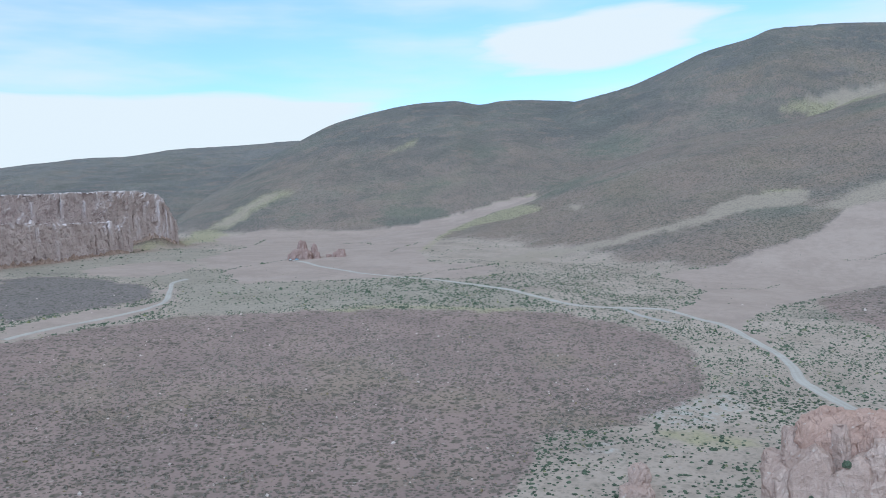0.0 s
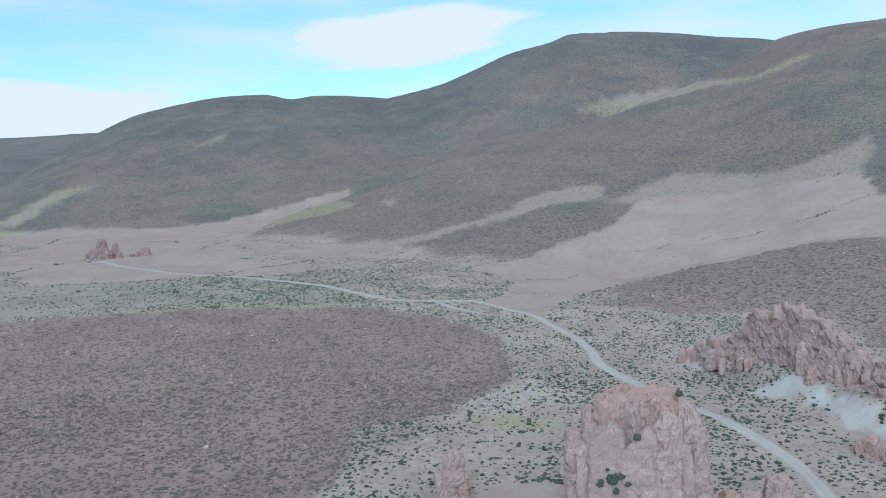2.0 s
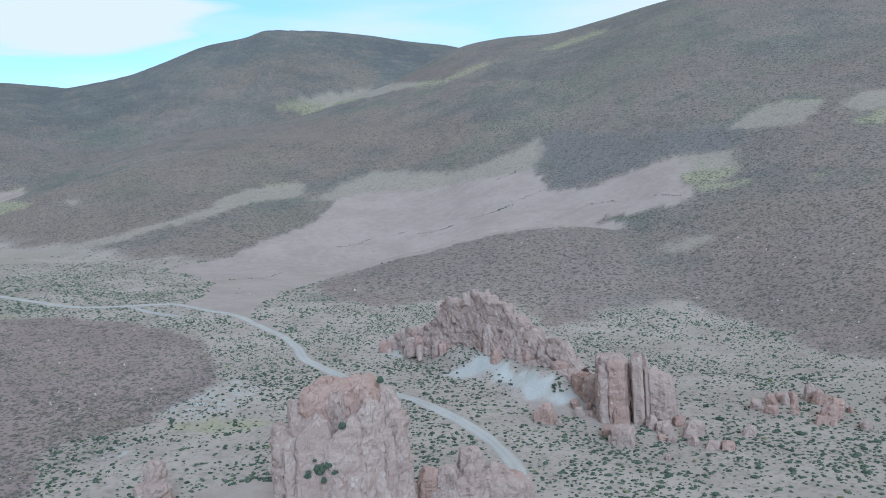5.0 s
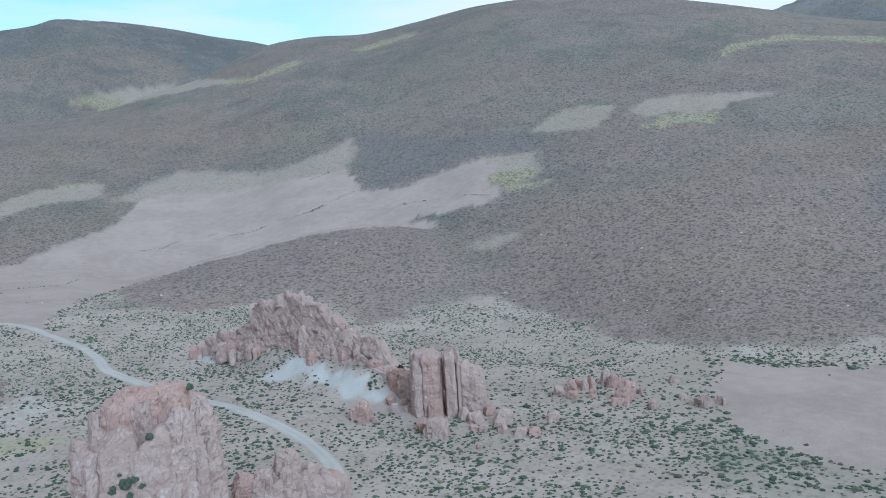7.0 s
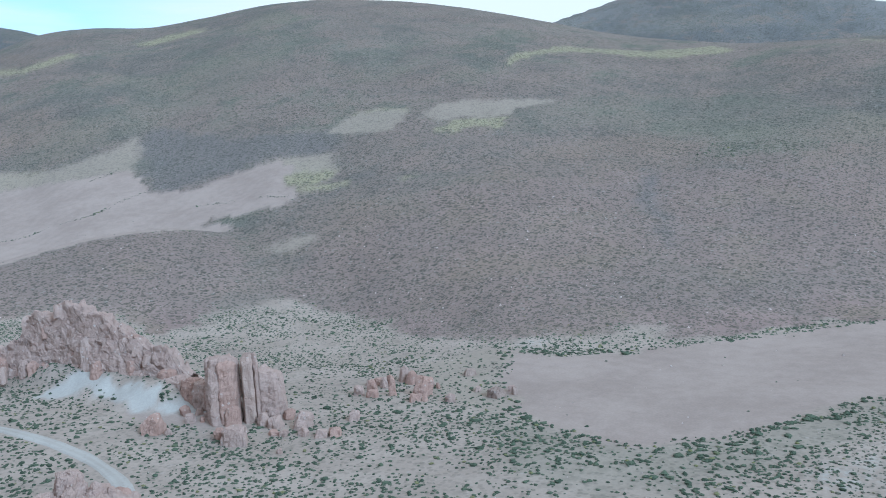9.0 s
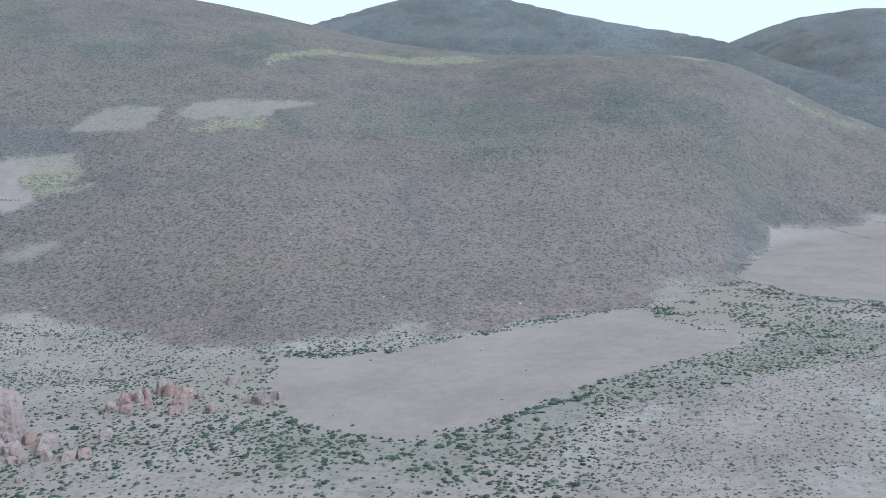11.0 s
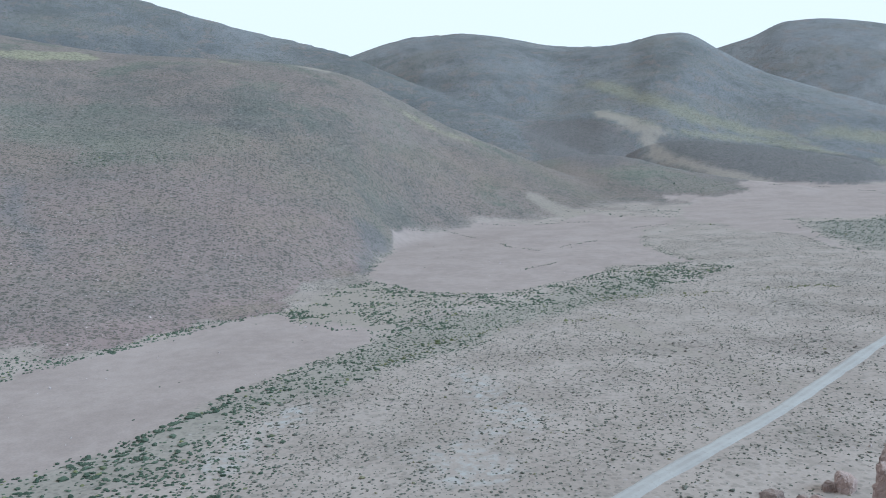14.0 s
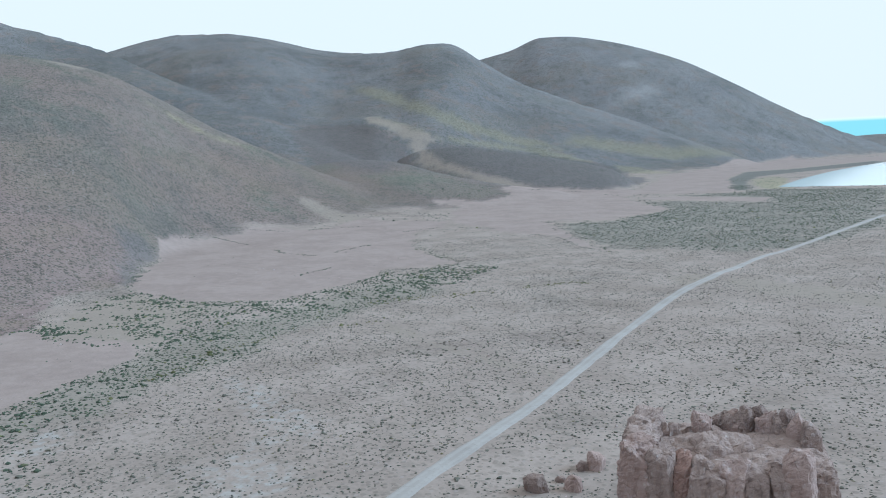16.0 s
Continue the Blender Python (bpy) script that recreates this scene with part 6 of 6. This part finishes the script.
x, y, r, rng = scatter(210000, 150, 430, 12, -148, 31)
cov, bank = cover_at(x, y)
stony = np.maximum(cov["hill"], cov["brown"])
keep = (rng.uniform(0, 1, len(x)) < stony * (1 - smooth(280, 430, r)) * np.clip(0.75 + 1.5 * fbm(x, y, 18, 3, 97), 0.1, 1)) & (bank < 0) & clear_of_tracks(x, y)
x, y = x[keep], y[keep]
wide = np.exp(rng.normal(-0.45, 0.3, len(x)))
bushes("shrubs", x, y, wide, wide * rng.uniform(0.35, 0.6, len(x)), LOW_SCRUB, "close low brown scrub on the stony slopes", 4, 3)

# shrubs strung along the washes
def strung(lines, seed, spread, material, label):
    rng = np.random.default_rng(seed)
    px, py = [], []
    for points in lines:
        line = spline(points, 1.0)
        n = np.arange(len(line))
        line = line + rng.normal(0, spread, line.shape) + np.stack([fbm(n, n * 0.0, 12, 3, 7), fbm(n, n * 0.0, 12, 3, 8)], 1) * 3
        on = fbm(n, n * 0.0, 14, 2, 9) > -0.08
        px.append(line[on, 0])
        py.append(line[on, 1])
    px, py = np.concatenate(px), np.concatenate(py)
    wide = np.exp(rng.normal(-0.2, 0.35, len(px)))
    bushes("shrubs", px, py, wide, wide * rng.uniform(0.4, 0.6, len(px)), material, label, 6, seed)


strung(SHRUB_LINES, 31, 0.8, GREEN_SCRUB, "shrubs strung along shallow washes in the sand")
strung(GOLD_LINES, 32, 1.6, GOLD_SCRUB, "yellow-green shrubs along the bank of the wash")


# shrubs rooted in the tower's hollows
def clump(u, v, z, size, seed):
    co, f = chunk(size, size * 0.8, size * 0.85, seed, detail=size / 9, hard=2.2, taper=0.8, rough=3.4, cuts=(0.6, 0.95))
    ob = solid("shrub", co, f, SCRUB)
    ob.matrix_world = pose(*polar(-25.5, 160), 0, 0, 0, -25.5) @ pose(u, v, z)
    return tagged(ob, "dark shrub rooted in a hollow of the rock tower", "shrub", "shrubs on the tower")


for n, (u, v, z, size) in enumerate(((-4.2, -9.6, 16.2, 2.1), (-6.4, -9.8, 15.6, 1.5), (-2.6, -9.9, 17.4, 1.2), (-3.4, -9.8, 14.6, 1.3), (-1.4, -9.8, 16.0, 1.0), (0.4, -9.6, 24.5, 1.4), (-5.0, -9.7, 18.6, 0.9), (8.4, -2.0, 30.8, 1.2))):
    clump(u, v, z, size, 300 + n)


# pale stones lying on the sand and slopes
def stones(name, count, near, far, seed, label):
    rng = np.random.default_rng(seed)
    x, y, r, rng = scatter(count, near, far, seed)
    cov, bank = cover_at(x, y)
    keep = (rng.uniform(0, 1, count) < 0.35 + 0.65 * np.maximum(cov["brown"], cov["hill"])) & clear_of_tracks(x, y)
    x, y = x[keep], y[keep]
    wide = np.exp(rng.normal(-0.75, 0.4, len(x)))
    ob = bushes(name, x, y, wide, wide * rng.uniform(0.5, 0.8, len(x)), PALE_ROCK, label, 5, seed)
    return tagged(ob, category="stones")


wide = np.exp(np.random.default_rng(78).normal(0.75, 0.45, len(RUBBLE)))
tagged(bushes("rubble", RUBBLE[:, 0], RUBBLE[:, 1], wide, wide * 0.8, GREY_ROCK, "fallen blocks along the foot of the cliff", 6, 79), category="rubble")
stones("stones", 2600, 130, 520, 41, "pale loose stones scattered over soil and slopes")


# ---- parked cars by the far rock ----
def bar(sx, sy, sz, at, bevel=0.08):
    bm = bmesh.new()
    bmesh.ops.create_cube(bm, size=1)
    bmesh.ops.scale(bm, vec=(sx, sy, sz), verts=bm.verts)
    bmesh.ops.bevel(bm, geom=bm.edges[:], offset=bevel, segments=2, affect="EDGES")
    bmesh.ops.translate(bm, vec=at, verts=bm.verts)
    return bm


def piece(name, bm, material, parent, label=""):
    me = bpy.data.meshes.new(name)
    bm.to_mesh(me)
    bm.free()
    me.materials.append(material)
    ob = new(name, me)
    ob.parent = parent
    return tagged(ob, label) if label else ob


GLASS = paint("car_glass", (0.02, 0.025, 0.03), 0.08)
TYRE = paint("tyre", (0.03, 0.03, 0.03), 0.8)
RIM = paint("rim", (0.5, 0.5, 0.5), 0.35, 0.8)
LAMP = paint("lamp_glass", (0.6, 0.6, 0.58), 0.15)


def car(x, y, turn, color, label):
    """A four-wheel-drive car with its nose along +x."""
    coat = paint("car_paint", color, 0.3)
    root = new("car")
    root.matrix_world = pose(x, y, float(ground_z(x, y)), 0, 0, turn)
    tagged(root, label, "car", "cars parked by the far rock")
    piece("body", bar(4.7, 1.82, 0.72, (0, 0, 0.82), 0.16), coat, root)
    cabin = bar(3.0, 1.66, 0.72, (-0.55, 0, 1.5), 0.12)
    for v in cabin.verts:
        if v.co.z > 1.5:
            v.co.x = -0.6 + (v.co.x + 0.6) * 0.84
            v.co.y *= 0.9
    piece("cabin", cabin, coat, root)
    for side in (-1, 1):
        for px in (-1.45, -0.55, 0.3):
            w = piece("side_window", bar(0.78, 0.05, 0.42, (px, side * 0.8, 1.52), 0.02), GLASS, root)
        piece("headlight", bar(0.08, 0.36, 0.18, (2.33, side * 0.66, 0.92), 0.02), LAMP, root)
        piece("tail_light", bar(0.08, 0.2, 0.3, (-2.33, side * 0.74, 0.98), 0.02), RIM, root)
        for px in (-1.42, 1.45):
            bm = bmesh.new()
            bmesh.ops.create_cone(bm, cap_ends=True, segments=20, radius1=0.39, radius2=0.39, depth=0.26, matrix=pose(px, side * 0.82, 0.39, 90))
            wheel = piece("wheel", bm, TYRE, root)
            bm = bmesh.new()
            bmesh.ops.create_cone(bm, cap_ends=True, segments=16, radius1=0.23, radius2=0.2, depth=0.29, matrix=pose(px, side * 0.83, 0.39, 90))
            piece("rim", bm, RIM, wheel)
    piece("windscreen", bar(0.06, 1.36, 0.5, (0.88, 0, 1.5), 0.02), GLASS, root)
    piece("rear_window", bar(0.06, 1.3, 0.42, (-1.98, 0, 1.52), 0.02), GLASS, root)
    piece("bumper", bar(0.22, 1.8, 0.24, (2.36, 0, 0.6), 0.05), TYRE, root)
    return root


car(*polar(10.65, 688), -75, (0.62, 0.64, 0.66), "white four-wheel-drive car parked by the far rock")
car(*polar(10.2, 691), -60, (0.3, 0.42, 0.55), "pale blue four-wheel-drive car parked by the far rock")
